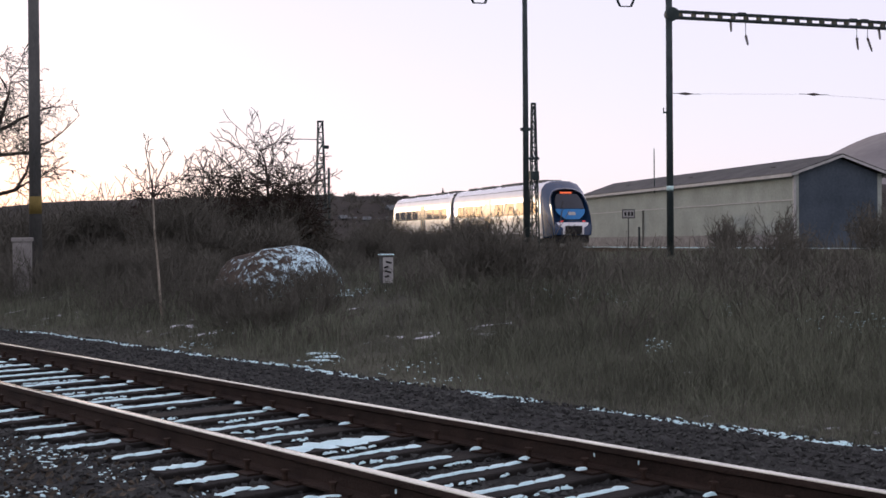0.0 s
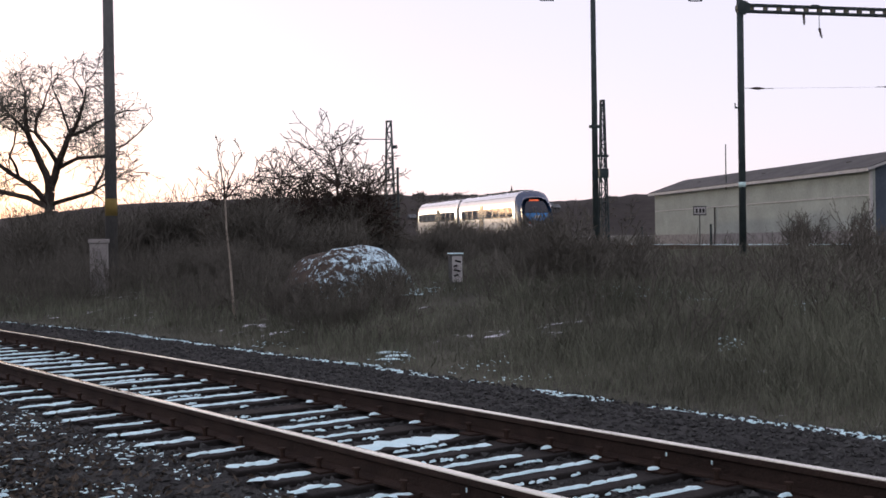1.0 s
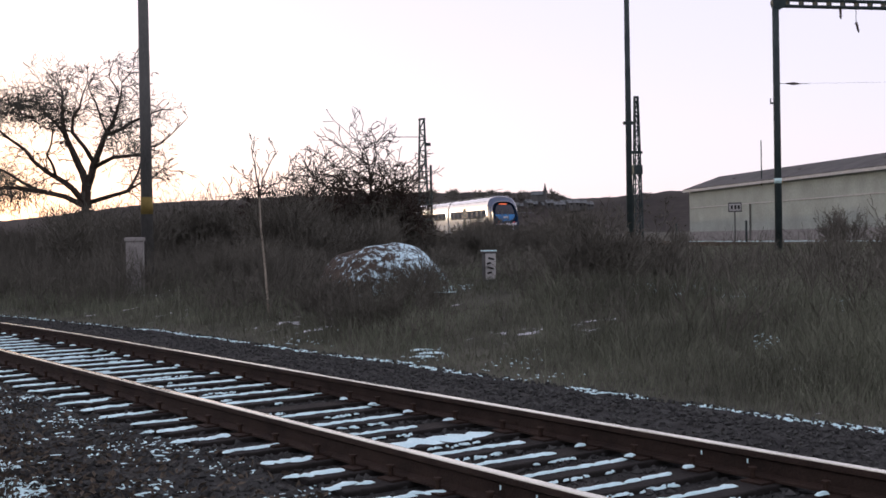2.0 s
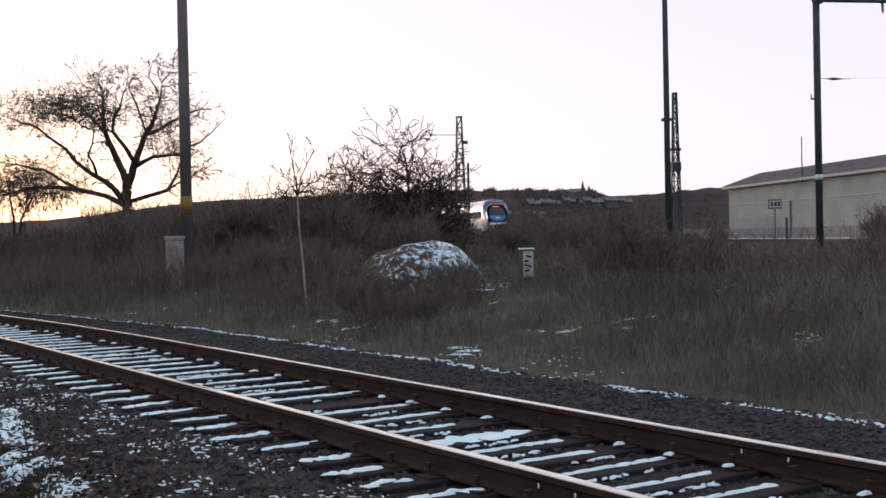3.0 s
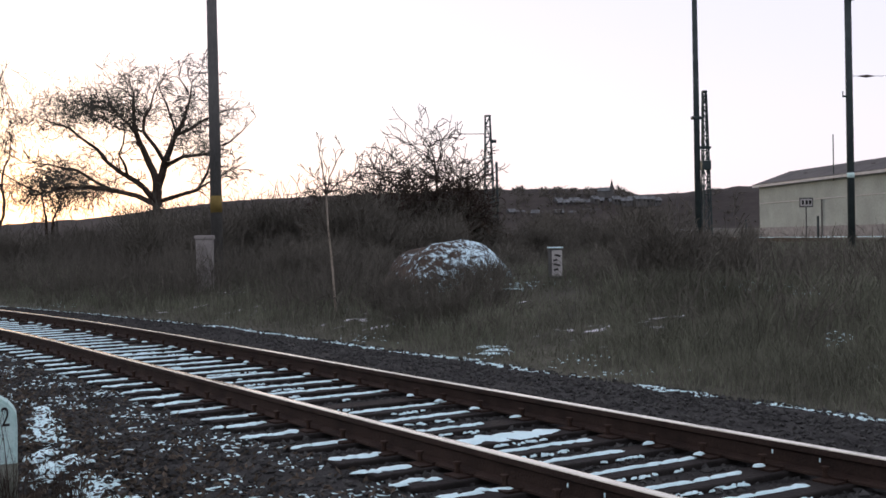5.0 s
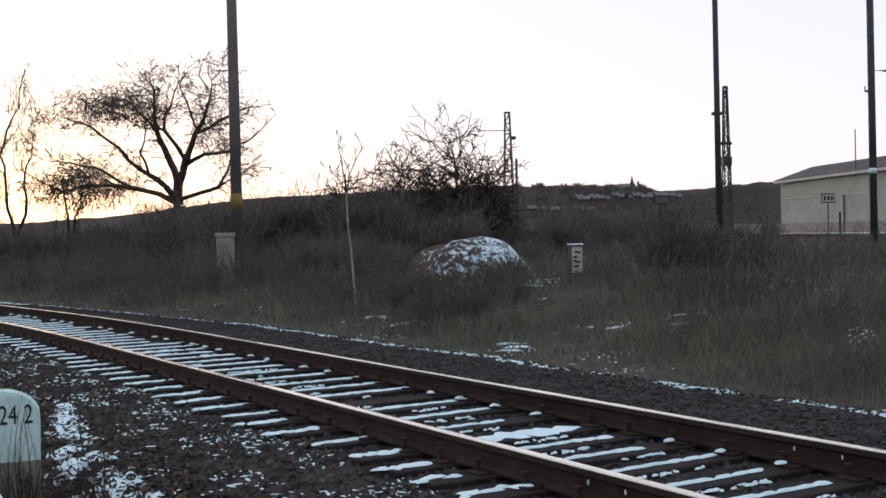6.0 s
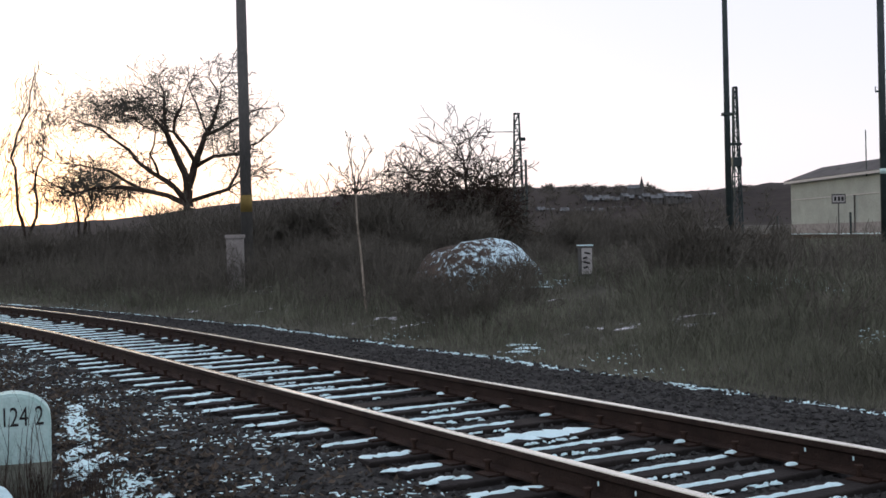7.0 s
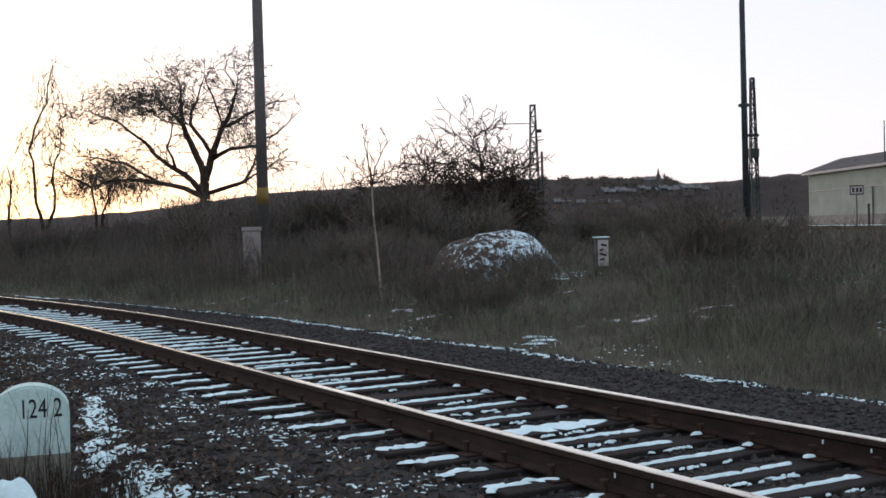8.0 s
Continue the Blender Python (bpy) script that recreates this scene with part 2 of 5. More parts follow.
def terrain(x, y):
    v = track_v(x, y)
    z = -0.36
    z += 0.60 * smooth(7.8, 13.0, v)
    z += 0.42 * smooth(15, 60, v)
    z += 1.6 * smooth(70, 300, y)
    z += 0.2 * math.exp(-((x / 3.0) ** 2) - ((y - 22.2) / 2.2) ** 2)  # rise under the mound
    bed = abs(v - 4.46)
    z += 0.155 * (1 - smooth(2.3, 3.5, bed))
    if v < 1.2:
        z -= 0.06 * smooth(1.2, -1.0, v)
    w = smooth(8.0, 9.5, v) if v > 4.4 else smooth(2.0, 0.5, v)
    z += w * 0.10 * noise.noise((x * 0.35, y * 0.35, 3.1)) + w * 0.04 * noise.noise((x * 1.3, y * 1.3, 7.7))
    return z


# ---- ground: one sheet, fine near the camera ----
def build_ground():
    rs = [0.0]
    r = 1.0
    while r < 3000:
        rs.append(r)
        r *= 1.035 if r < 60 else 1.09
    na = 260
    verts, faces = [(0, 0, terrain(0, 0) - 0.06)], []
    for r in rs[1:]:
        for k in range(na):
            a = 2 * math.pi * k / na
            x, y = r * math.sin(a), r * math.cos(a)
            verts.append((x, y, terrain(x, y) - (0.06 if -0.2 < track_v(x, y) < 7.7 else 0) if r < 420 else 2.3))
    for k in range(na):
        faces.append((0, 1 + (k + 1) % na, 1 + k))
    for i in range(len(rs) - 2):
        for k in range(na):
            j = (k + 1) % na
            p, q = 1 + i * na, 1 + (i + 1) * na
            faces.append((p + k, p + j, q + j, q + k))
    ob = raw("ground", verts, faces, M_FIELD, smooth=True)
    tagged(ob, "frosty rough field of brown dry grass with thin snow patches", "ground", kind="structure")


build_ground()


# ---- hills ----
def ridge_height(a):
    """Height of the wooded skyline at 340 m against the azimuth in degrees."""
    # the 22 m rise left of -28.5 is unseen, added to block the low sun
    pts = [(-75, 22), (-28.5, 22), (-27.2, 7.2), (-20.8, 7.6), (-15.9, 9.5), (-10.6, 13.6), (-5.1, 14.6), (1.9, 15.4), (6.1, 15.0), (8.7, 14.4), (9.6, 12.6), (12, 13.2), (14.4, 14.4), (20, 15), (40, 18), (60, 14)]
    for (a0, h0), (a1, h1) in zip(pts, pts[1:]):
        if a0 <= a <= a1:
            return h0 + (h1 - h0) * (a - a0) / (a1 - a0)
    return 6


def build_hills():
    verts, faces = [], []
    n = 480
    prof = ((270, 0.0), (290, 0.12), (310, 0.42), (330, 0.8), (345, 1.0), (380, 1.0), (460, 0.6), (560, 0.0))
    for i in range(n + 1):
        a = -75 + 150 * i / n
        h = ridge_height(a)
        for j, (r, k) in enumerate(prof):
            t = radians(a)
            bumpy = 0.5 * noise.noise((a * 1.3, j * 0.7, 2.0)) + 0.35 * noise.noise((a * 5.0, j, 9.0))
            verts.append((r * math.sin(t), r * math.cos(t), 1.4 + (h - 1.4) * k + bumpy * k * 0.9))
    m = len(prof)
    for i in range(n):
        for j in range(m - 1):
            faces.append((i * m + j, (i + 1) * m + j, (i + 1) * m + j + 1, i * m + j + 1))
    tagged(raw("hillside", verts, faces, M_HILL, smooth=True), "low dark hillside covered with bare winter woods", "hill", kind="structure")
    # bare far woods along the skyline
    tw = Twigs(5)
    g = tw.rng
    for k in range(5200):
        a = g.uniform(-34, 32)
        big = (1.5 + 0.9 * noise.noise((a * 1.7, 0, 4))) if 1.5 < a < 9.3 else (0.9 + 0.8 * noise.noise((a * 1.1, 0, 4)) if a > 9.3 else 0.55)
        r = g.uniform(330, 365) if k % 3 else g.uniform(292, 345)
        t = radians(a)
        up = 1.0
        for (r0, k0), (r1, k1) in zip(prof, prof[1:]):
            if r0 <= r <= r1:
                up = k0 + (k1 - k0) * (r - r0) / (r1 - r0)
        base = Vector((r * math.sin(t), r * math.cos(t), 1.2 + (ridge_height(a) - 1.6) * up - 0.9 * up))
        hgt = g.uniform(0.9, 1.7) * big
        tw.seg(base, base + Vector((0, 0, hgt * 0.7)), 0.12, 0.07)
        for _ in range(9):
            w = Vector((g.gauss(0, 0.5), g.gauss(0, 0.5), g.uniform(0.3, 1)))
            tw.seg(base + Vector((0, 0, hgt * g.uniform(0.3, 0.7))), base + Vector((0, 0, hgt * 0.5)) + w * hgt * 0.5, 0.10, 0.04)
    tagged(tw.make("far_woods", M_TWIG), "bare leafless woods along the far skyline", "woods", kind="stuff")
    # far mountain beyond the hall
    verts, faces = [], []
    n = 60
    for i in range(n + 1):
        a = 18 + 40 * i / n
        t = radians(a)
        h = 2 + 178 * smooth(18.5, 30.5, a) * (1 - 0.3 * smooth(36, 58, a)) + 5 * noise.noise((a * 0.6, 1, 1))
        for r, k in ((1500, 0.0), (1800, 0.75), (2000, 1.0), (2600, 0.0)):
            verts.append((r * math.sin(t), r * math.cos(t), h * k))
    for i in range(n):
        for j in range(3):
            faces.append((i * 4 + j, (i + 1) * 4 + j, (i + 1) * 4 + j + 1, i * 4 + j + 1))
    # haze of the distance put into pale base colours
    far = mat("hazy_mountain", (0.16, 0.15, 0.15), (0.24, 0.23, 0.22), 0.004, 0.95, 0, 0.0, 0.05)
    tagged(raw("mountain", verts, faces, far, smooth=True), "distant bare grey-brown mountain", "mountain", kind="structure")


build_hills()


def build_far_houses():
    """Two rows of small frosted roofs on the slope, and a church over them."""
    g = random.Random(12)
    spots = [(5.7 + 0.36 * k + g.uniform(-0.12, 0.12), 322 + g.uniform(-2, 3), 10.0 + g.uniform(-0.35, 0.35), g.uniform(1.5, 3.2)) for k in range(14)]
    spots += [(3.4 + 0.62 * k + g.uniform(-0.2, 0.2), 312 + g.uniform(-3, 3), 6.9 + g.uniform(-0.8, 0.6), g.uniform(1.2, 2.2)) for k in range(8)]
    for az, r, z, w in spots:
        a = radians(az)
        d, h = 3.0, g.uniform(0.5, 0.9)
        hs = thing("far_house", pose(r * math.sin(a), r * math.cos(a), z, 0, 0, g.uniform(-15, 15)), "small distant house with a thinly snow-covered roof", "house", "houses on the far slope")
        part("wall", boxed((0, 0, h / 2 - 0.75), (w, d, h + 1.5)), M_POLE, hs)
        bm = bmesh.new()
        vs = [bm.verts.new(c) for c in ((-w / 2 - 0.2, -d / 2 - 0.2, h), (w / 2 + 0.2, -d / 2 - 0.2, h), (w / 2 + 0.2, d / 2 + 0.2, h), (-w / 2 - 0.2, d / 2 + 0.2, h), (-w / 2 - 0.2, 0, h + 0.9), (w / 2 + 0.2, 0, h + 0.9))]
        for f in ((0, 1, 5, 4), (2, 3, 4, 5), (0, 4, 3), (1, 2, 5), (0, 3, 2, 1)):
            bm.faces.new([vs[i] for i in f])
        part("roof", bm, M_FARROOF, hs)
        for x in (-w / 4, w / 4):
            part("window", boxed((x, -d / 2 - 0.02, h * 0.4), (0.5, 0.06, 0.4)), M_RUBBER, hs)
    a = radians(8.3)
    ch = thing("church", pose(328 * math.sin(a), 328 * math.cos(a), 12.2, 0, 0, -8), "tiny distant church with a thin pointed spire", "church")
    part("tower", boxed((0, 0, 0.8), (1.0, 1.0, 3.6)), M_POLE, ch)
    part("spire", rodded((0, 0, 2.6), (0, 0, 4.6), 0.45, 0.05, 8), M_ROOF, ch)
    part("nave", boxed((-2.2, 0, 0.3), (3.6, 1.6, 2.0)), M_POLE, ch)
    part("nave_roof", rodded((-4.0, 0, 1.3), (-0.4, 0, 1.3), 1.0, 1.0, 4), M_FARROOF, ch, "frosted nave roof")


build_far_houses()


# ---- near track ----
def build_track():
    track = thing("railway_track", Matrix(), "single railway track with rusty rails and snow-dusted sleepers", "railway track", kind="structure")
    us = [-20 + 0.5 * i for i in range(0, 128)]
    # head, web and foot of a rail, across and up from the head's top
    side = [(-0.034, -0.006), (-0.036, -0.014), (-0.036, -0.04), (-0.009, -0.055), (-0.009, -0.125), (-0.068, -0.142), (-0.068, -0.155), (0.068, -0.155), (0.068, -0.142), (0.009, -0.125), (0.009, -0.055), (0.036, -0.04), (0.036, -0.014), (0.034, -0.006)]
    head = [(-0.034, -0.006), (-0.028, -0.001), (-0.012, 0.0), (0.012, 0.0), (0.028, -0.001), (0.034, -0.006)]
    for v in (RAIL_NEAR, RAIL_NEAR + GAUGE):
        rail = None
        for name, prof, m in (("rail", side, M_RUST), ("rail_head", head, M_HEAD)):
            verts, faces = [], []
            k = len(prof)
            for u in us:
                for dv, dz in prof:
                    verts.append(tuple(at_track(u, v + dv, dz)))
            for i in range(len(us) - 1):
                for j in range(k - 1):
                    faces.append((i * k + j, i * k + j + 1, (i + 1) * k + j + 1, (i + 1) * k + j))
            ob = raw(name, verts, faces, m, rail or track, "shiny worn running surface" if rail else "rusty brown steel rail")
            rail = rail or ob
    bm = boxed((0, 0, -0.08), (2.5, 0.235, 0.16), 0.012)
    slp = part("sleeper", bm, M_SLEEPER, track)
    plate = part("base_plate", box(boxed((0, 0, 0.0), (0.34, 0.15, 0.014)), (0.0, 0, 0.012), (0.17, 0.15, 0.012)), M_PLATE, slp)
    clip = part("rail_clip", rod(rodded((0.095, -0.05, 0.0), (0.095, -0.05, 0.055), 0.016, n=6), (0.095, -0.05, 0.05), (0.095, -0.05, 0.064), 0.026, n=6), M_PLATE, slp)
    meshes = slp.data, plate.data, clip.data
    for ob in (plate, clip, slp):
        bpy.data.objects.remove(ob)
    rng = random.Random(4)
    beds = []
    for u in SLEEPERS:
        ob = new("sleeper", meshes[0])
        ob.parent = track
        p = at_track(u, RAIL_NEAR + GAUGE / 2, -0.158)
        ob.matrix_basis = Matrix.Translation(p) @ Matrix.Rotation(math.atan2(VY, VX) + math.atan(bend(u + 0.1) * 10 - bend(u) * 10) + rng.gauss(0, 0.008), 4, "Z")
        for sgn in (-1, 1):
            pl = new("base_plate", meshes[1])
            pl.parent = ob
            pl.matrix_basis = Matrix.Translation((sgn * GAUGE / 2, 0, 0.004))
            for q in (-1, 1):
                c = new("rail_clip", meshes[2])
                c.parent = ob
                c.matrix_basis = Matrix.Translation((sgn * GAUGE / 2, 0, 0.012)) @ Matrix.Rotation(math.pi * (q > 0), 4, "Z")
        beds.append(ob)
    return beds


BEDS = build_track()


def build_joint_bolts():
    """Small white boxes for the glints on the rail joints' bolts, low on the webs."""
    rails = [o for o in bpy.data.objects if o.name.split(".")[0] == "rail" and o.parent and o.parent.name == "railway_track"]
    rails.sort(key=lambda o: o.data.vertices[0].co.y)
    for ob, spots in ((rails[0], ((4.65, 3.675), (4.36, 3.675))), (rails[1], ((4.64, 5.18), (4.30, 5.18)))):
        for u, v in spots:
            p = at_track(u, v, -0.068)
            # the bolt's bright glint is painted on with the snow's white
            part("joint_bolt", boxed(p, (0.009, 0.009, 0.024), 0.002), M_SNOW, ob, "joint bolt with its glint as white colour")


build_joint_bolts()


def blob(verts, faces, c, rx, ry, h, turn, g, n=9):
    """A flat irregular lump with a ragged rim, appended to the lists."""
    k = len(verts)
    ca, sa = math.cos(turn), math.sin(turn)
    rad = [g.uniform(0.42, 1.3) for _ in range(n)]
    for ring, hh in ((1.0, 0.0), (0.7, 0.75)):
        for i in range(n):
            a = 2 * math.pi * i / n
            x, y = rx * ring * rad[i] * math.cos(a), ry * ring * rad[i] * math.sin(a)
            verts.append((c[0] + x * ca - y * sa, c[1] + x * sa + y * ca, c[2] + h * hh * g.uniform(0.7, 1.1)))
    verts.append((c[0], c[1], c[2] + h))
    for i in range(n):
        j = (i + 1) % n
        faces.append((k + i, k + j, k + n + j, k + n + i))
        faces.append((k + n + i, k + n + j, k + 2 * n))


def build_ballast():
    g = random.Random(9)
    verts, faces = [], []
    base = [(1, 0, 0), (-1, 0, 0), (0, 1, 0), (0, -1, 0), (0, 0, 1), (0, 0, -1)]
    tri = [(0, 2, 4), (2, 1, 4), (1, 3, 4), (3, 0, 4), (2, 0, 5), (1, 2, 5), (3, 1, 5), (0, 3, 5)]
    for _ in range(62000):
        u = -1 + 29 * g.random() ** 1.6
        v = g.uniform(0.2, 8.1)
        if abs(v - RAIL_NEAR) < 0.07 or abs(v - RAIL_NEAR - GAUGE) < 0.07:
            continue
        if abs(v - 4.46) < 1.22 and min(abs(u - q) for q in SLEEPERS) < 0.11:
            continue
        p = at_track(u, v)
        s = g.uniform(0.013, 0.034)
        z = terrain(p.x, p.y) + s * 0.5
        k = len(verts)
        rot = Euler((g.uniform(0, 6), g.uniform(0, 6), g.uniform(0, 6))).to_matrix()
        for b in base:
            w = rot @ (Vector(b) * s * g.uniform(0.7, 1.35))
            verts.append((p.x + w.x, p.y + w.y, z + w.z * 0.8))
        faces.extend((k + a, k + b, k + c) for a, b, c in tri)
    tagged(raw("ballast", verts, faces, M_STONE), "loose dark brown crushed stone track ballast", "ballast", kind="stuff")
    # bed under the stones
    verts, faces = [], []
    us = [-20 + 0.5 * i for i in range(128)]
    vs = [-0.4, 0.6, 1.2, 1.6, 2.4, 3.0, 4.4, 5.8, 6.4, 6.9, 7.5, 8.2]
    for u in us:
        for v in vs:
            p = at_track(u, v + (0.25 * noise.noise((u * 0.8, v, 1)) if v in (-0.4, 8.2) else 0))
            verts.append((p.x, p.y, terrain(p.x, p.y) + (0.012 if -0.3 < v < 8.1 else -0.03)))
    m = len(vs)
    for i in range(len(us) - 1):
        for j in range(m - 1):
            faces.append((i * m + j, i * m + j + 1, (i + 1) * m + j + 1, (i + 1) * m + j))
    tagged(raw("ballast_bed", verts, faces, M_GRAVEL, smooth=True), "dark gravelly bed under the railway track", "track bed", kind="structure")


build_ballast()


def build_leaves():
    """Curled dead leaves and plant scraps on the near shoulder."""
    g = random.Random(33)
    verts, faces = [], []
    for _ in range(15000):
        u, v = 1.5 + 20 * g.random() ** 1.4, g.gauss(1.7, 0.75)
        if v > 3.3 or v < 0.2:
            continue
        p = at_track(u, v)
        z = terrain(p.x, p.y) + g.uniform(0.015, 0.045)
        s = g.uniform(0.012, 0.03)
        m = Euler((g.gauss(0, 0.6), g.gauss(0, 0.6), g.uniform(0, 6.3))).to_matrix()
        k = len(verts)
        for x, y, c in ((-1.2, 0, 0.2), (0, -0.6, 0.35), (1.2, 0, 0.3), (0, 0.6, 0.4), (0, 0, 0.0)):
            w = m @ Vector((x * s, y * s, c * s))
            verts.append((p.x + w.x, p.y + w.y, z + w.z))
        faces += [(k, k + 1, k + 4), (k + 1, k + 2, k + 4), (k + 2, k + 3, k + 4), (k + 3, k, k + 4)]
    tagged(raw("dead_leaves", verts, faces, M_LEAF), "litter of curled brown dead leaves on the track shoulder", "leaves", kind="stuff")


build_leaves()


def build_snow():
    g = random.Random(21)
    verts, faces = [], []

    def strip(bed, u, v, end, widths, steps, off, jitter, z):
        """One ragged strip of snow along a sleeper, as a part of it."""
        turn = math.atan2(VY, VX) + math.atan((bend(u + 0.1) - bend(u)) * 10)
        vv, ff = [], []
        broad = abs(u - BROAD) < 0.05 and v > 3.7
        while v < end:
            step = g.uniform(*steps)
            p = at_track(u + off + g.gauss(0, jitter), v + step / 2, z)
            blob(vv, ff, p, step * 0.8, 0.15 if broad else g.uniform(*widths), 0.016, turn, g, 8)
            v += step
        back = bed.matrix_basis.inverted()
        raw("snow_strip", [tuple(back @ Vector(c)) for c in vv], ff, M_SNOW, bed, "ragged strip of thin snow", smooth=True)

    for k, u in enumerate(SLEEPERS):
        bed = BEDS[k]
        turn = math.atan2(VY, VX) + math.atan((bend(u + 0.1) - bend(u)) * 10)
        if abs(u - 8.5) > 0.05:
            strip(bed, u, g.uniform(3.86, 3.98), g.uniform(4.72, 5.06), (0.022, 0.044), (0.09, 0.18), 0.02, 0.005, -0.157)
        if g.random() < 0.97:
            strip(bed, u, g.uniform(3.10, 3.24), g.uniform(3.45, 3.58), (0.02, 0.06), (0.06, 0.12), 0.03, 0.022, -0.157)
        # crumbs on the plates and a broken second line beside the sleeper
        for vv in (5.03, 5.40):
            if g.random() < 0.6:
                blob(verts, faces, at_track(u, vv, -0.135), 0.05, 0.03, 0.02, turn, g, 7)
        a, b = sorted((g.uniform(3.9, 5.0), g.uniform(3.9, 5.0)))
        for _ in range(int(26 * (b - a)) + 3):
            p = at_track(u - 0.115 - abs(g.gauss(0, 0.028)), g.uniform(a, b), -0.178)
            blob(verts, faces, p, g.uniform(0.012, 0.05), g.uniform(0.006, 0.016), 0.014, turn + g.gauss(0, 0.4), g, 7)

    def scatter(n, us, vs, size, dens, z=0.012):
        for _ in range(n):
            u, v = g.uniform(*us), g.uniform(*vs)
            if dens and noise.noise((u * dens, v * dens, 5.5)) < 0.12:
                continue
            p = at_track(u, v)
            s = g.uniform(*size)
            blob(verts, faces, (p.x, p.y, terrain(p.x, p.y) + z), s * g.uniform(1.4, 3.4), s * 0.75, 0.006, g.uniform(0, 3), g, 7)

    scatter(3000, (3, 22), (2.35, 3.3), (0.007, 0.022), 1.6)
    scatter(6500, (2.5, 15), (1.9, 3.25), (0.004, 0.014), 2.3)
    scatter(300, (3, 14), (1.6, 2.4), (0.008, 0.02), 1.2)
    # broken line along the foot of the ballast
    for _ in range(3000):
        u = g.uniform(-4, 34)
        if noise.noise((u * 1.1, 0, 8.8)) < -0.32:
            continue
        v = 7.95 + 0.22 * noise.noise((u * 0.45, 4.0, 0)) + g.gauss(0, 0.05) + 0.05 * noise.noise((u * 2.5, 1.0, 3))
        p = at_track(u, v)
        s = g.uniform(0.004, 0.019)
        blob(verts, faces, (p.x, p.y, terrain(p.x, p.y) + 0.012), s * 3.2, s, 0.013, math.atan2(UY, UX) + g.gauss(0, 0.3), g, 8)
    # thin cover round the milestone
    for _ in range(2100):
        y = 5.6 + 4.4 * g.random() ** 1.3
        x = -0.353 * y + 0.20 * max(7.8 - y, 0) + g.gauss(0.02, 0.26 - 0.024 * y)
        if noise.noise((x * 5, y * 3.0, 2.5)) < -0.12:
            continue
        s = g.uniform(0.008, 0.034)
        blob(verts, faces, (x, y, terrain(x, y) + 0.012), s * 1.9, s, 0.018, g.uniform(-0.6, 0.6), g, 7)
    for _ in range(420):
        x, y = g.uniform(-2.45, -1.65), g.uniform(5.0, 6.15)
        if noise.noise((x * 4, y * 4, 6.5)) < -0.1:
            continue
        s = g.uniform(0.008, 0.03)
        blob(verts, faces, (x, y, terrain(x, y) + 0.014), s * 1.9, s, 0.018, g.uniform(-0.6, 0.6), g, 7)
    # snow lying between the grass
    patches = (
        (0.61, 15.1, 0.36, 0.6, 26, 0.02), (1.53, 13.5, 0.4, 0.5, 22, 0.12), (1.86, 12.6, 0.5, 0.2, 24, 0.03), (4.27, 12.6, 0.14, 0.16, 22, 0.34), (1.05, 20.4, 0.75, 0.5, 120, 0.10),
        (4.78, 18.3, 0.9, 0.7, 110, 0.26), (5.2, 16.9, 0.6, 0.6, 60, 0.26), (6.5, 12.1, 0.6, 0.7, 90, 0.22), (5.8, 14.3, 0.25, 0.3, 26, 0.22), (15.3, 36.1, 0.9, 0.6, 70, 0.3), (-9.7, 29.3, 2.0, 1.2, 90, 0.02), (-1.2, 17.5, 0.6, 0.6, 24, 0.08),
    )
    for cx, cy, sx, sy, n, top in patches:
        for _ in range(int(n * 1.3)):
            x, y = g.gauss(cx, sx * 0.5), g.gauss(cy, sy * 0.6)
            s = g.uniform(0.003, 0.012)
            blob(verts, faces, (x, y, terrain(x, y) + g.uniform(0.01, 0.02 + top * 0.55)), s * 2.6, s, 0.008, g.uniform(0, 3), g, 7)
    for x, y, wide, deep in ((0.56, 15.0, 0.16, 0.10), (0.66, 15.3, 0.20, 0.12), (0.58, 15.7, 0.15, 0.11), (1.1, 20.2, 0.3, 0.12), (0.8, 20.5, 0.25, 0.12), (4.9, 18.0, 0.3, 0.12), (5.3, 16.8, 0.25, 0.1)):
        blob(verts, faces, (x, y, terrain(x, y) + 0.02), wide, deep, 0.022, 0.0, g, 16)
    tagged(raw("snow_remains", verts, faces, M_SNOW, smooth=True), "thin broken remains of white snow on stones and sleepers", "snow", kind="stuff")


build_snow()


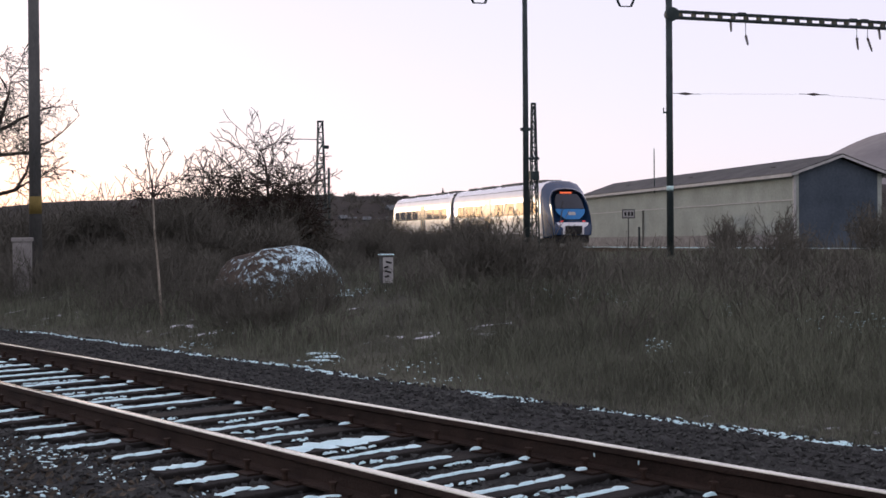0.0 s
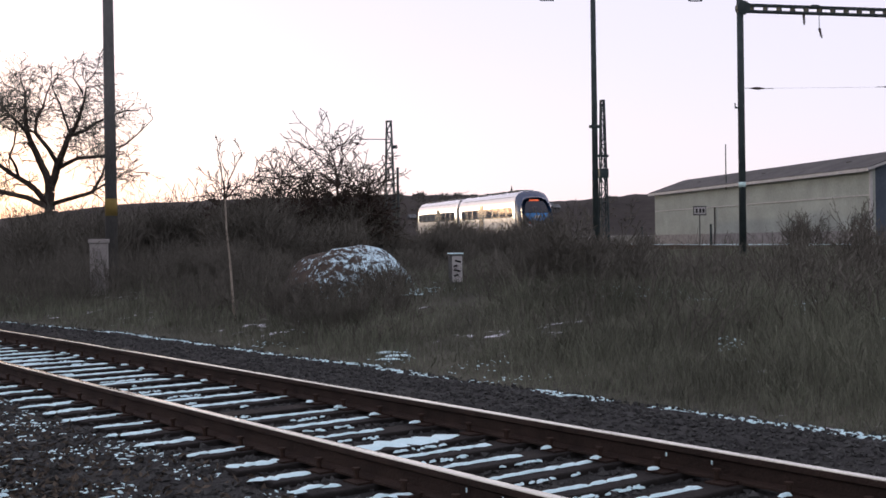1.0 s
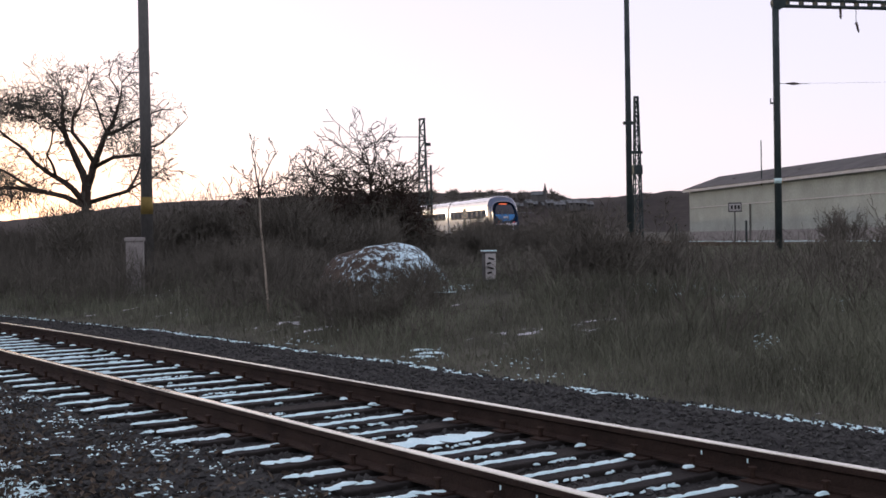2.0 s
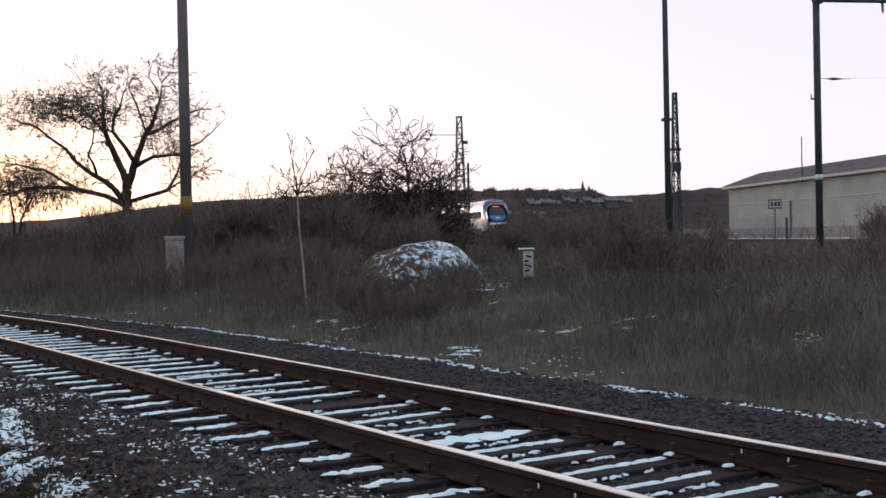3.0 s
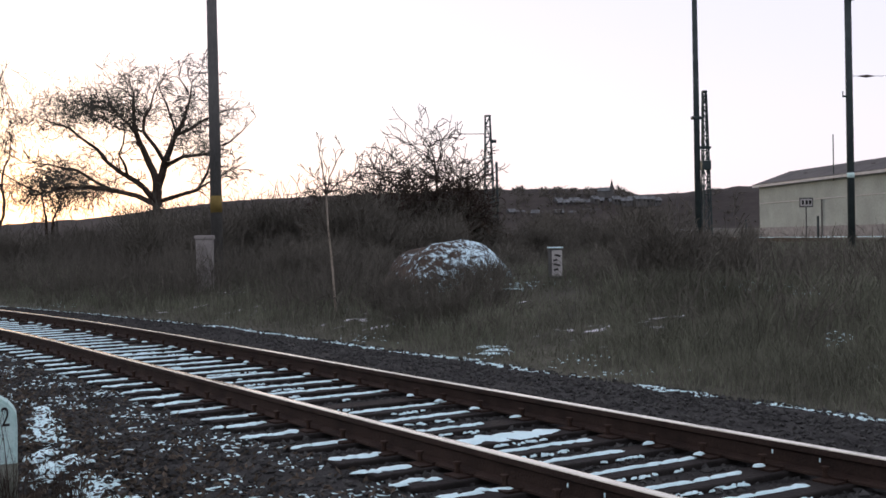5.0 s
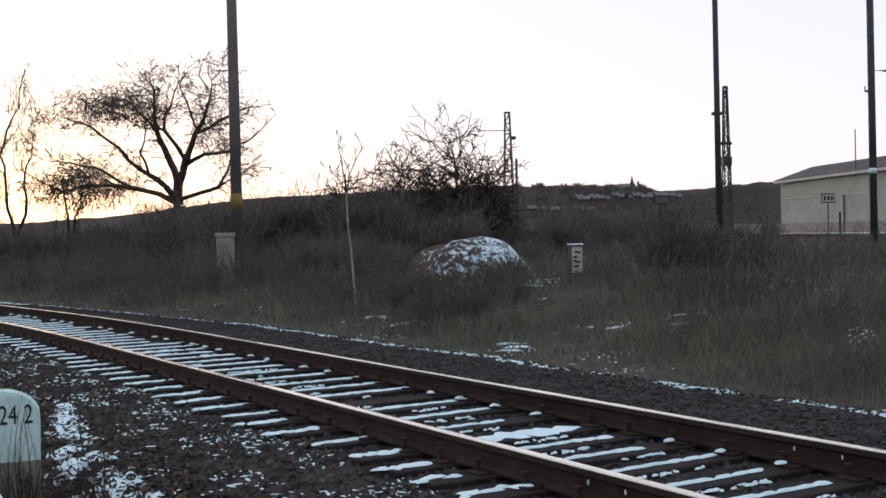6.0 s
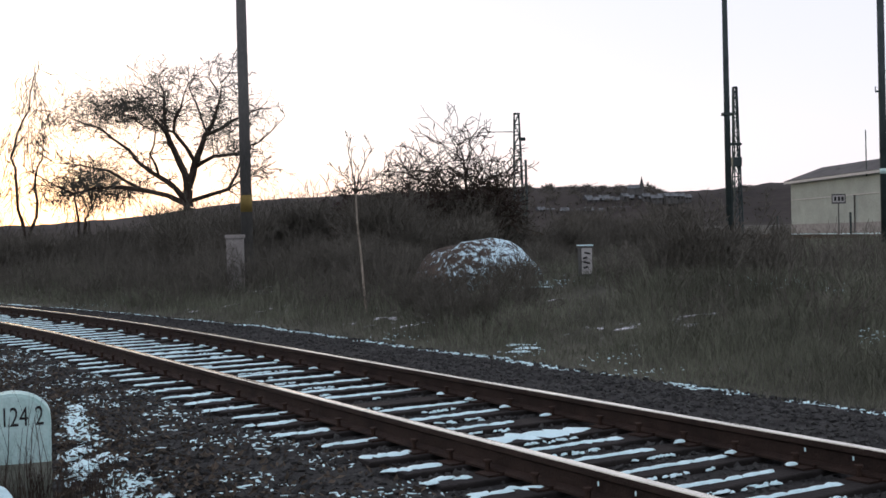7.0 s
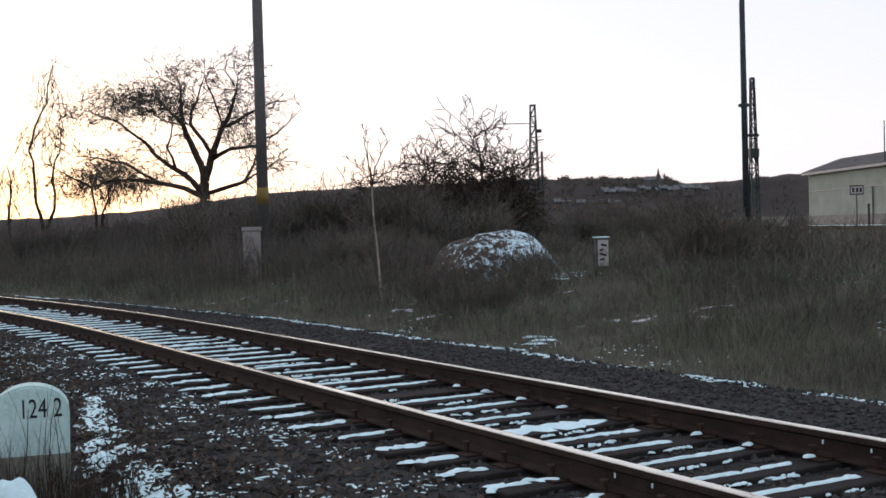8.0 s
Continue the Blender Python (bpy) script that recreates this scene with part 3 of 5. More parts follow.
# ---- milestone and lineside stones ----
def build_milestone():
    stone = thing("milestone", pose(-2.575, 6.30, -0.345, 0, 0, 20), "white painted round-topped kilometre stone with black numerals", "milestone")
    w, h, d = 0.205, 0.76, 0.09
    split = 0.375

    def slab(name, out, m, lab):
        bm = bmesh.new()
        fr = [bm.verts.new((x, -d, z)) for x, z in out]
        bk = [bm.verts.new((x, d, z)) for x, z in out]
        bm.faces.new(fr)
        bm.faces.new(bk[::-1])
        for i in range(len(out)):
            j = (i + 1) % len(out)
            bm.faces.new((fr[j], fr[i], bk[i], bk[j]))
        bmesh.ops.recalc_face_normals(bm, faces=bm.faces)
        bmesh.ops.bevel(bm, geom=[e for e in bm.edges if abs(e.verts[0].co.y - e.verts[1].co.y) < 1e-6 and max(e.verts[0].co.z, e.verts[1].co.z) > split + 0.01], offset=0.014, segments=2, affect="EDGES")
        part(name, bm, m, stone, lab)

    top = [(w * math.cos(a), h * 0.80 + (h * 0.2) * math.sin(a)) for a in [math.pi * k / 14 for k in range(1, 14)]]
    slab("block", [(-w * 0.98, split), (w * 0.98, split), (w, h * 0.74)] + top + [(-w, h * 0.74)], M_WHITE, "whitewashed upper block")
    # the dirt-stained lower part, made as a slab of its own
    slab("footing", [(-w * 0.97, 0), (w * 0.97, 0), (w * 0.985, split - 0.001), (-w * 0.985, split - 0.001)], M_DIRTY, "dirt-stained lower block")
    for txt, x, sz in (("124", 0.015, 0.15), ("2", 0.145, 0.15)):
        cu = bpy.data.curves.new("numerals", "FONT")
        cu.body, cu.size, cu.align_x, cu.extrude = txt, sz, "CENTER", 0.0015
        tmp = bpy.data.objects.new("numerals", cu)
        scene.collection.objects.link(tmp)
        me = bpy.data.meshes.new_from_object(tmp.evaluated_get(bpy.context.evaluated_depsgraph_get()))
        bpy.data.objects.remove(tmp)
        me.materials.clear()
        me.materials.append(M_BLACKP)
        ob = new("numerals", me)
        ob.parent = stone
        ob.matrix_basis = pose(x, -d - 0.002, h * 0.765, 90, 0, 0) @ Matrix.Diagonal((0.66, 1, 1, 1))
    # withered stems in front of it
    tw = Twigs(77)
    for k in range(240):
        x = tw.rng.uniform(-0.36, 0.55)
        tw.grow(Vector((x, -0.16 - tw.rng.random() * 0.1, 0.1)), Vector((tw.rng.gauss(0, 0.12), 0, 1)), tw.rng.uniform(0.25, 0.7) if k % 25 == 0 else tw.rng.uniform(0.08, 0.30), 0.003, 1 if k % 25 else 0, 0.5, 1, 0.2, 0.1, 4)
    for x, ln in ((-0.155, 0.62), (-0.115, 0.42), (-0.06, 0.66), (0.085, 0.60), (0.1, 0.35), (0.165, 0.56), (0.03, 0.3)):
        tw.grow(Vector((x, -0.13, 0.05)), Vector((tw.rng.gauss(0, 0.06), 0, 1)), ln, 0.0042, 1, 0.5, 1, 0.25, 0.06, 5)
    weeds = tw.make("withered_weeds", M_BARK)
    weeds.matrix_basis = stone.matrix_basis.copy()
    tagged(weeds, "thin withered weed stems at the foot of the milestone", "weeds", kind="stuff")


build_milestone()


def lump(name, c, rx, ry, h, material, label, category, seed=0.0, n=28, rough=0.12, dome=3.0):
    verts, faces = [], []
    rings = 12
    for i in range(rings + 1):
        t = i / rings
        for k in range(n):
            a = 2 * math.pi * k / n
            wob = 1 + rough * noise.noise((math.cos(a) * 1.5 + seed, math.sin(a) * 1.5, t * 2))
            r = (1 - t) * wob
            zz = h * (1 - (1 - t) ** dome) * (1 + rough * 0.8 * noise.noise((math.cos(a) * r * 3 + seed, math.sin(a) * r * 3, 1.7)))
            verts.append((c[0] + rx * r * math.cos(a), c[1] + ry * r * math.sin(a), c[2] + zz))
    for i in range(rings):
        for k in range(n):
            j = (k + 1) % n
            faces.append((i * n + k, i * n + j, (i + 1) * n + j, (i + 1) * n + k))
    return tagged(raw(name, verts, faces, material, smooth=True), label, category)


def snowy(name, base_a, base_b, lo, hi, scale):
    """Soil with snow where the noise is high, thicker on the side turned from the sunset."""
    m = mat(name, base_a, base_b, 3, 0.95, 0, 0.8, 25)
    n, ln = m.node_tree.nodes, m.node_tree.links
    bsdf = n["Principled BSDF"]
    old = bsdf.inputs["Base Color"].links[0].from_socket
    tc = [k for k in n if k.type == "TEX_COORD"][0]
    nz = n.new("ShaderNodeTexNoise")
    nz.inputs["Scale"].default_value, nz.inputs["Detail"].default_value, nz.inputs["Roughness"].default_value = scale, 6, 0.65
    ln.new(tc.outputs["Object"], nz.inputs[0])
    sep = n.new("ShaderNodeSeparateXYZ")
    ln.new(tc.outputs["Object"], sep.inputs[0])
    ad = n.new("ShaderNodeMath")
    ad.operation = "MULTIPLY_ADD"
    ln.new(sep.outputs[0], ad.inputs[0])
    ad.inputs[1].default_value = 0.11
    ln.new(nz.outputs[0], ad.inputs[2])
    r = n.new("ShaderNodeMapRange")
    r.inputs[1].default_value, r.inputs[2].default_value = lo, hi
    ln.new(ad.outputs[0], r.inputs[0])
    mix = n.new("ShaderNodeMix")
    mix.data_type = "RGBA"
    ln.new(r.outputs[0], mix.inputs[0])
    ln.new(old, mix.inputs[6])
    mix.inputs[7].default_value = (0.50, 0.68, 0.72, 1)
    ln.new(mix.outputs[2], bsdf.inputs["Base Color"])
    return m


lump("earth_mound", (0.06, 22.3, terrain(0, 22.3) - 0.22), 1.56, 1.5, 0.92, snowy("snowy_earth", (0.03, 0.025, 0.02), (0.08, 0.065, 0.05), 0.485, 0.60, 8.5), "heap of dark earth half covered with snow", "mound", 3.0, 52, 0.22, 2.8)
lump("snowy_stone", (-2.36, 5.53, terrain(-2.36, 5.53) - 0.05), 0.20, 0.15, 0.46, M_SNOW, "rounded stone under a cap of snow", "stone", 8.0)


def build_post(x, y, z, w, h, label):
    p = thing("marker_post", pose(x, y, z, 0, 0, 8), label, "marker post")
    part("shaft", boxed((0, 0, h * 0.47), (w, w * 0.8, h * 0.93), 0.02), M_POLE, p)
    part("cap", boxed((0, 0, h * 0.95), (w * 1.2, w, h * 0.05), 0.008), M_POLE, p, "dark cap slab")
    part("snow_cap", boxed((0, 0, h * 0.985), (w * 1.18, w * 0.98, h * 0.03), 0.008), M_SNOW, p, "thin crust of snow")
    part("plate", boxed((0.012, -w * 0.4 - 0.004, h * 0.62), (w * 0.86, 0.008, h * 0.62), 0.003), M_TRIM, p, "pale number plate")
    for k, (ww, dx) in enumerate(((0.5, 0.1), (0.35, -0.1), (0.55, 0.05), (0.4, -0.05))):
        part("marking", boxed((w * dx, -w * 0.4 - 0.011, h * (0.8 - 0.11 * k)), (w * ww, 0.005, h * 0.045), 0, Matrix.Rotation(0.25 * (-1) ** k, 4, "Y")), M_BLACKP, p, "illegible dark marking")


build_post(2.08, 21.75, 0.20, 0.23, 0.80, "squat grey concrete marker post with faded dark markings")

blk = thing("concrete_cabinet", pose(-5.90, 28.4, 0.1, 0, 0, 8), "upright grey concrete cable box beside a lineside pole", "cable box")
part("body", boxed((0, 0, 0.45), (0.42, 0.3, 1.5), 0.02), M_CONC, blk)
part("lid", boxed((0, 0, 1.25), (0.48, 0.36, 0.1), 0.015), M_CONC, blk)
part("door", boxed((0.02, -0.155, 0.66), (0.3, 0.02, 0.8), 0.005), M_CONC, blk)


# ---- masts ----
def round_mast(name, x, y, z, h, r0, r1, lean, material, label, band=None, stripe=None, group="catenary masts"):
    m = thing(name, pose(x, y, z, 0, lean, 0), label, "mast", group)
    part("shaft", rodded((0, 0, 0), (0, 0, h), r0, r1, 16), material, m, smooth=True)
    part("foot", boxed((0, 0, -0.42), (r0 * 4.2, r0 * 4.2, 0.6), 0.03), M_CONC, m)
    if band:
        rr = r0 + (r1 - r0) * band[0] / h + 0.004
        part("painted_band", rodded((0, 0, band[0]), (0, 0, band[1]), rr, rr, 16), band[2], m, band[3], smooth=True)
    return m


lm = round_mast("lineside_pole", -5.80, 29.43, 0.05, 9.5, 0.158, 0.12, 0.0, M_POLE, "tall tapered grey lineside pole with a yellow band", (1.93, 2.36, M_YELLOW, "faded yellow painted band"), group="")
for zz in (3.4, 4.15, 5.2):
    part("step_bolt", rodded((-0.2, 0, zz), (0.2, 0, zz + 0.01), 0.014, n=6), M_STEEL, lm)
cm = round_mast("catenary_mast", 12.05, 54.7, 0.5, 13.5, 0.16, 0.12, 0.0, M_STEEL, "slim dark green steel catenary mast among shrubs")
for zz in (6.15,):
    part("clamp", boxed((0, 0, zz), (0.5, 0.3, 0.14), 0.02), M_STEEL, cm)
part("arm", boxed((1.2, 0.2, 12.78), (7.9, 0.12, 0.12)), M_STEEL, cm)
for hx in (-2.2, 5.1):
    fr = bmesh.new()
    ring = [(-0.5, 12.75), (-0.28, 12.24), (0.28, 12.24), (0.5, 12.75)]
    for (xa, za), (xb, zb) in zip(ring, ring[1:]):
        rod(fr, (hx + xa, 0.2, za), (hx + xb, 0.2, zb), 0.03 if za == zb else 0.06, n=6)
    part("hanger_frame", fr, M_STEEL, cm)
rm = round_mast("catenary_mast", 13.97, 39.6, 0.5, 9.6, 0.125, 0.115, 0.0, M_STEEL, "dark steel catenary mast carrying a lattice cross-beam", (2.48, 2.66, M_WHITE, "white painted band"))
part("hinge", rodded((0.1, -0.13, 8.78), (0.1, 0.13, 8.78), 0.24, n=14), M_STEEL, rm)
part("bracket", boxed((-0.17, 0, 5.28), (0.12, 0.08, 0.06), 0.01), M_STEEL, rm)
part("bracket_pin", rodded((-0.22, 0, 5.28), (-0.22, 0, 5.45), 0.02, n=6), M_STEEL, rm)


def build_crossbeam():
    d = Vector((0.9906, 0.137, 0)).normalized()
    b = thing("catenary_cross_beam", pose(13.97, 39.6, 9.28, 0, 0, math.degrees(math.atan2(d.y, d.x))), "dark steel lattice cross-beam hung over the main tracks", "catenary beam")
    L = 17.0
    for zz in (0.11, -0.11):
        for yy in (-0.12, 0.12):
            part("chord", boxed((L / 2 + 0.2, yy, zz), (L, 0.06, 0.06)), M_STEEL, b)
    bm0 = boxed((0, 0, 0), (0.05, 0.28, 0.2))
    me = part("batten", bm0, M_STEEL, b)
    n = int(L / 0.53)
    for k in range(n):
        ob = me if k == 0 else new("batten", me.data)
        ob.parent = b
        ob.matrix_basis = Matrix.Translation((0.45 + k * 0.53, 0, 0))
    rods = ((2.47, -0.1, 0.02, 0.42), (3.08, -0.62, 0.10, 0.36), (7.78, -0.5, 0.06, 0.46), (8.25, -0.5, 0.2, 0.5), (8.75, -0.12, 0.06, 0.42), (12.0, -0.12, 0.05, 0.42))
    for x, z0, dx, ln in rods:
        h = part("insulator", rodded((x, 0, z0), (x + dx, 0, z0 - ln), 0.045, 0.025, 10), M_GLASSINS, b)
        for k in range(4):
            t = 0.15 + 0.2 * k
            part("shed", rodded((x + dx * t, 0, z0 - ln * t), (x + dx * (t + 0.05), 0, z0 - ln * (t + 0.05)), 0.06, 0.05, 10), M_GLASSINS, h)
        part("hanger", rodded((x, 0, z0), (x, 0, -0.06), 0.012, n=6), M_STEEL, b)
    for x in (2.9, 7.6, 8.1):
        part("saddle", boxed((x, 0, 0.165), (0.3, 0.2, 0.05), 0.01), M_STEEL, b)
    # steady arms with their strain insulators lower down
    return b


build_crossbeam()


def strain_insulator(c, ln, label):
    t = thing("strain_insulator", pose(*c, 0, 0, 8), label, "insulator", "insulators of the overhead line")
    part("core", rod(rodded((-ln / 2, 0, 0), (0, 0, 0), 0.012, 0.055, 10), (0, 0, 0), (ln / 2, 0, 0), 0.055, 0.012, 10), M_GLASSINS, t)
    for s in (-1, 1):
        part("rod", rodded((s * ln / 2, 0, 0), (s * ln, 0, 0), 0.008, n=6), M_STEEL, t)


def wire(name, pts, r, label):
    cu = bmesh.new()
    for a, b in zip(pts, pts[1:]):
        rod(cu, a, b, r, n=5)
    tagged(part(name, cu, M_STEEL), label, "wire", "overhead wires")


strain_insulator((14.6, 39.7, 6.47), 0.62, "dark strain insulator on a mast's steady wire")
strain_insulator((19.85, 40.45, 6.6), 0.62, "dark strain insulator on a mast's steady wire")
wire("steady_wire", [(14.0, 39.6, 6.48), (14.6, 39.7, 6.47), (19.85, 40.45, 6.6), (31, 42, 6.2)], 0.0035, "thin steady wire between masts")


def lattice_mast(x, y, z, h, w0, w1, arm, label):
    m = thing("lattice_mast", pose(x, y, z, 0, 0, 8), label, "mast", "lattice masts")
    cor = [(-1, -1), (1, -1), (1, 1), (-1, 1)]
    for a, b in cor:
        part("leg", rodded((a * w0, b * w0, 0), (a * w1, b * w1, h), 0.045, 0.04, 5), M_STEEL, m)
    n = int(h / 0.75)
    for k in range(n):
        z0, z1 = h * k / n, h * (k + 1) / n
        wa, wb = w0 + (w1 - w0) * k / n, w0 + (w1 - w0) * (k + 1) / n
        for s in (-1, 1):
            sg = 1 if k % 2 else -1
            part("brace", rodded((-wa * sg, s * wa, z0), (wb * sg, s * wb, z1), 0.028, n=4), M_STEEL, m)
            part("brace", rodded((s * wa, -wa * sg, z0), (s * wb, wb * sg, z1), 0.028, n=4), M_STEEL, m)
            part("tie", rodded((-wb, s * wb, z1), (wb, s * wb, z1), 0.028, n=4), M_STEEL, m)
    part("cap", boxed((0, 0, h + 0.03), (w1 * 2.6, w1 * 2.6, 0.1), 0.01), M_STEEL, m)
    if arm:
        part("arm", rodded((0, 0, h * 0.86), (arm, 0, h * 0.86), 0.03, n=6), M_STEEL, m)
        part("arm_drop", rodded((arm, 0, h * 0.86), (arm * 1.12, 0, h * 0.86 - 0.45), 0.05, n=6), M_GLASSINS, m)
        part("bracket", boxed((w1 * 2.6, 0, h * 0.80), (0.35, 0.1, 0.25), 0.02), M_STEEL, m)
    else:
        part("clamp", boxed((-0.1, 0, h * 0.62), (0.75, 0.3, 0.14), 0.02), M_STEEL, m)
        part("switch_box", boxed((0, 0, h * 0.5), (0.5, 0.4, 0.5), 0.03), M_STEEL, m)
    return m


lattice_mast(14.1, 62.0, 0.9, 7.85, 0.22, 0.09, 0, "slender dark lattice steel mast with a switch box")
lattice_mast(3.36, 85.0, 0.9, 9.2, 0.42, 0.17, -2.7, "tapering dark lattice steel mast with a bracket arm")
p2 = round_mast("signal_post", 4.0, 86.0, 0.9, 5.9, 0.1, 0.09, 0, M_STEEL, "short dark steel post beside a lattice mast", group="")


# ---- hall ----
def build_hall():
    """A long low store with its gable turned to the field."""
    ang = math.degrees(math.atan2(3.75, 35.4))
    h = thing("warehouse", pose(31.98, 67.85, 0.45, 0, 0, ang), "long low pale rendered warehouse with a dark sheet roof", "warehouse")
    L, W, E, R = 35.6, 6.2, 4.9, 5.95

    def wall(name, pts, t, m, lab=""):
        bm = bmesh.new()
        f = [bm.verts.new(p) for p in pts]
        b = [bm.verts.new((Vector(p) + Vector(t))) for p in pts]
        bm.faces.new(f)
        bm.faces.new(b[::-1])
        for i in range(len(pts)):
            j = (i + 1) % len(pts)
            bm.faces.new((f[j], f[i], b[i], b[j]))
        bmesh.ops.recalc_face_normals(bm, faces=bm.faces)
        return part(name, bm, m, h, lab)

    wall("side_wall", [(0, 0, 0), (0, L, 0), (0, L, E), (0, 0, E)], (0.3, 0, 0), M_WALL)
    wall("side_wall", [(W, 0, 0), (W, L, 0), (W, L, E), (W, 0, E)], (-0.3, 0, 0), M_WALL)
    for y in (0.003, L - 0.303):
        wall("gable_wall", [(0.302, y, 0), (W - 0.302, y, 0), (W - 0.302, y, E), (W / 2, y, R - 0.05), (0.302, y, E)], (0, 0.3, 0), M_GABLE, "blue-grey gable wall")
    ov = 0.45
    for s in (-1, 1):
        x0 = -ov if s < 0 else W + ov
        ze = E - ov * (R - E) / (W / 2) + 0.06
        pts = [(x0, -ov, ze), (x0, L + ov, ze), (W / 2, L + ov, R + 0.06), (W / 2, -ov, R + 0.06)]
        wall("roof_slope", pts, (0, 0, 0.12), M_ROOF)
        wall("fascia", [(x0 - 0.03 * (s < 0), -ov, ze - 0.14), (x0 - 0.03 * (s < 0), L + ov, ze - 0.14), (x0 - 0.03 * (s < 0), L + ov, ze + 0.07), (x0 - 0.03 * (s < 0), -ov, ze + 0.07)], (0.028, 0, 0), M_TRIM, "pale eaves board")
        wall("verge_board", [(x0, -ov - 0.03, ze - 0.1), (W / 2, -ov - 0.03, R - 0.06), (W / 2, -ov - 0.03, R + 0.1), (x0, -ov - 0.03, ze + 0.07)], (0, 0.028, 0), M_TRIM, "pale verge board")
    part("corner_trim", boxed((-0.02, -0.02, E / 2 - 0.05), (0.16, 0.16, E - 0.15)), M_TRIM, h, "pale corner strip")
    part("string_course", boxed((-0.025, L / 2, 3.25), (0.05, L - 0.4, 0.07)), M_TRIM, h, "thin horizontal moulding")
    part("plinth", boxed((-0.04, L / 2, 0.55), (0.08, L - 0.2, 1.1)), M_CONC, h, "grey plinth")
    for y in (22.5,):
        part("downpipe", rodded((-0.09, y, 0.2), (-0.09, y, 3.2), 0.06, n=8), M_POLE, h)
    for k in range(3):
        part("roof_vent", boxed((1.6, 5 + 12 * k, 5.5), (0.4, 0.5, 0.25), 0.02), M_ROOF, h)
    a = thing("antenna_pole", pose(29.75, 88, 5.0, 0, 0, 0), "thin antenna pole on the warehouse roof", "antenna")
    part("pole", rodded((0, 0, 0), (0, 0, 3.5), 0.05, 0.04, 6), M_STEEL, a)
    # low loading edge in front, with snow on it
    e = thing("platform_edge", pose(29.0, 66, 0.3, 0, 0, ang), "low loading platform edge topped with snow", "platform", kind="structure")
    part("kerb", boxed((0, 20, 0.2), (0.5, 62, 0.4), 0.03), M_CONC, e)
    part("snow_cover", boxed((0.0, 20, 0.42), (0.46, 61.8, 0.06), 0.02), M_SNOW, e)
    # board on two posts
    s = thing("station_board", pose(26.35, 84, 0.7, 0, 0, ang - 6), "small sign board on a thin post before the warehouse", "sign")
    part("post", rodded((0, 0, 0), (0, 0, 2.3), 0.05, n=8), M_POLE, s)
    part("board", boxed((0, -0.05, 2.55), (1.0, 0.05, 0.7), 0.01), M_POLE, s)
    part("board_face", boxed((0, -0.08, 2.55), (0.85, 0.01, 0.5)), M_TRIM, s)
    for x in (-0.25, 0.02, 0.27):
        part("marking", boxed((x, -0.088, 2.55), (0.16, 0.006, 0.3)), M_BLACKP, s, "illegible dark marking")
    for x, y in ((25.9, 80.0), (24.3, 93)):
        f = thing("short_post", pose(x, y, 0.7), "short dark steel post by the tracks", "post")
        part("post", rodded((0, 0, 0), (0, 0, 1.5), 0.08, n=8), M_STEEL, f)


build_hall()


# ---- main line under the train ----
def build_main_line():
    t = thing("main_track", Matrix(), "raised main railway track with a snowy shoulder", "railway track", kind="structure")
    ss = [-60 + 6 * i for i in range(56)]

    def strip(name, prof, m):
        verts, faces = [], []
        k = len(prof)
        for s in ss:
            p, h = main_line(s)
            for dx, dz in prof:
                verts.append((p.x + math.cos(h) * dx, p.y + math.sin(h) * dx, p.z + dz))
        for i in range(len(ss) - 1):
            for j in range(k - 1):
                faces.append((i * k + j, i * k + j + 1, (i + 1) * k + j + 1, (i + 1) * k + j))
        raw(name, verts, faces, m, t)

    strip("track_bed", [(-4.2, -1.2), (-2.4, -0.24), (2.4, -0.24), (4.2, -1.2)], M_GRAVEL)
    for x in (-0.75, 0.75):
        strip("rail", [(x - 0.07, -0.25), (x - 0.035, -0.12), (x - 0.035, 0), (x + 0.035, 0), (x + 0.035, -0.12), (x + 0.07, -0.25)], M_RUST)


build_main_line()

# ---- train: two railcars ----
CAR = 20.7


def section(w, zt, zb, belt=2.5):
    """Right half then left half of the body's outline."""
    right = [(0.0, zt), (w * 0.42, zt - 0.04), (w * 0.74, zt - 0.2), (w * 0.92, zt - 0.55), (w, zt - 1.0), (w, belt - 0.6), (w * 0.985, 1.2), (w * 0.95, zb)]
    return [(-x, z) for x, z in right[:0:-1]] + right


def loft(rings, name, m, parent, label="", lo=None):
    verts, faces = [], []
    k = len(rings[0])
    for r in rings:
        verts += r
    for i in range(len(rings) - 1):
        for j in range(k - 1):
            faces.append((i * k + j, i * k + j + 1, (i + 1) * k + j + 1, (i + 1) * k + j))
    for i, rev in ((0, False), (len(rings) - 1, True)):
        f = list(range(i * k, i * k + k))
        faces.append(f[::-1] if rev else f)
    ob = raw(name, verts, faces, m, parent, label, smooth=True)
    return ob


def nose_ring(t, end):
    """Outline of the rounded sloping nose: t from 0 at the body to 1 at the tip; end is the body's last y."""
    w = 1.44 * (1 - 0.15 * t ** 2.4)
    zt = 4.12 - 0.55 * t ** 2.5
    zb = 0.5 + 0.25 * t
    out = []
    for x, z in section(w, zt, zb):
        lean = 2.2 * t * (1 - 0.75 * max(0.0, (z - 1.3) / 2.8) ** 1.2)
        out.append((x, end - lean, z))
    return out


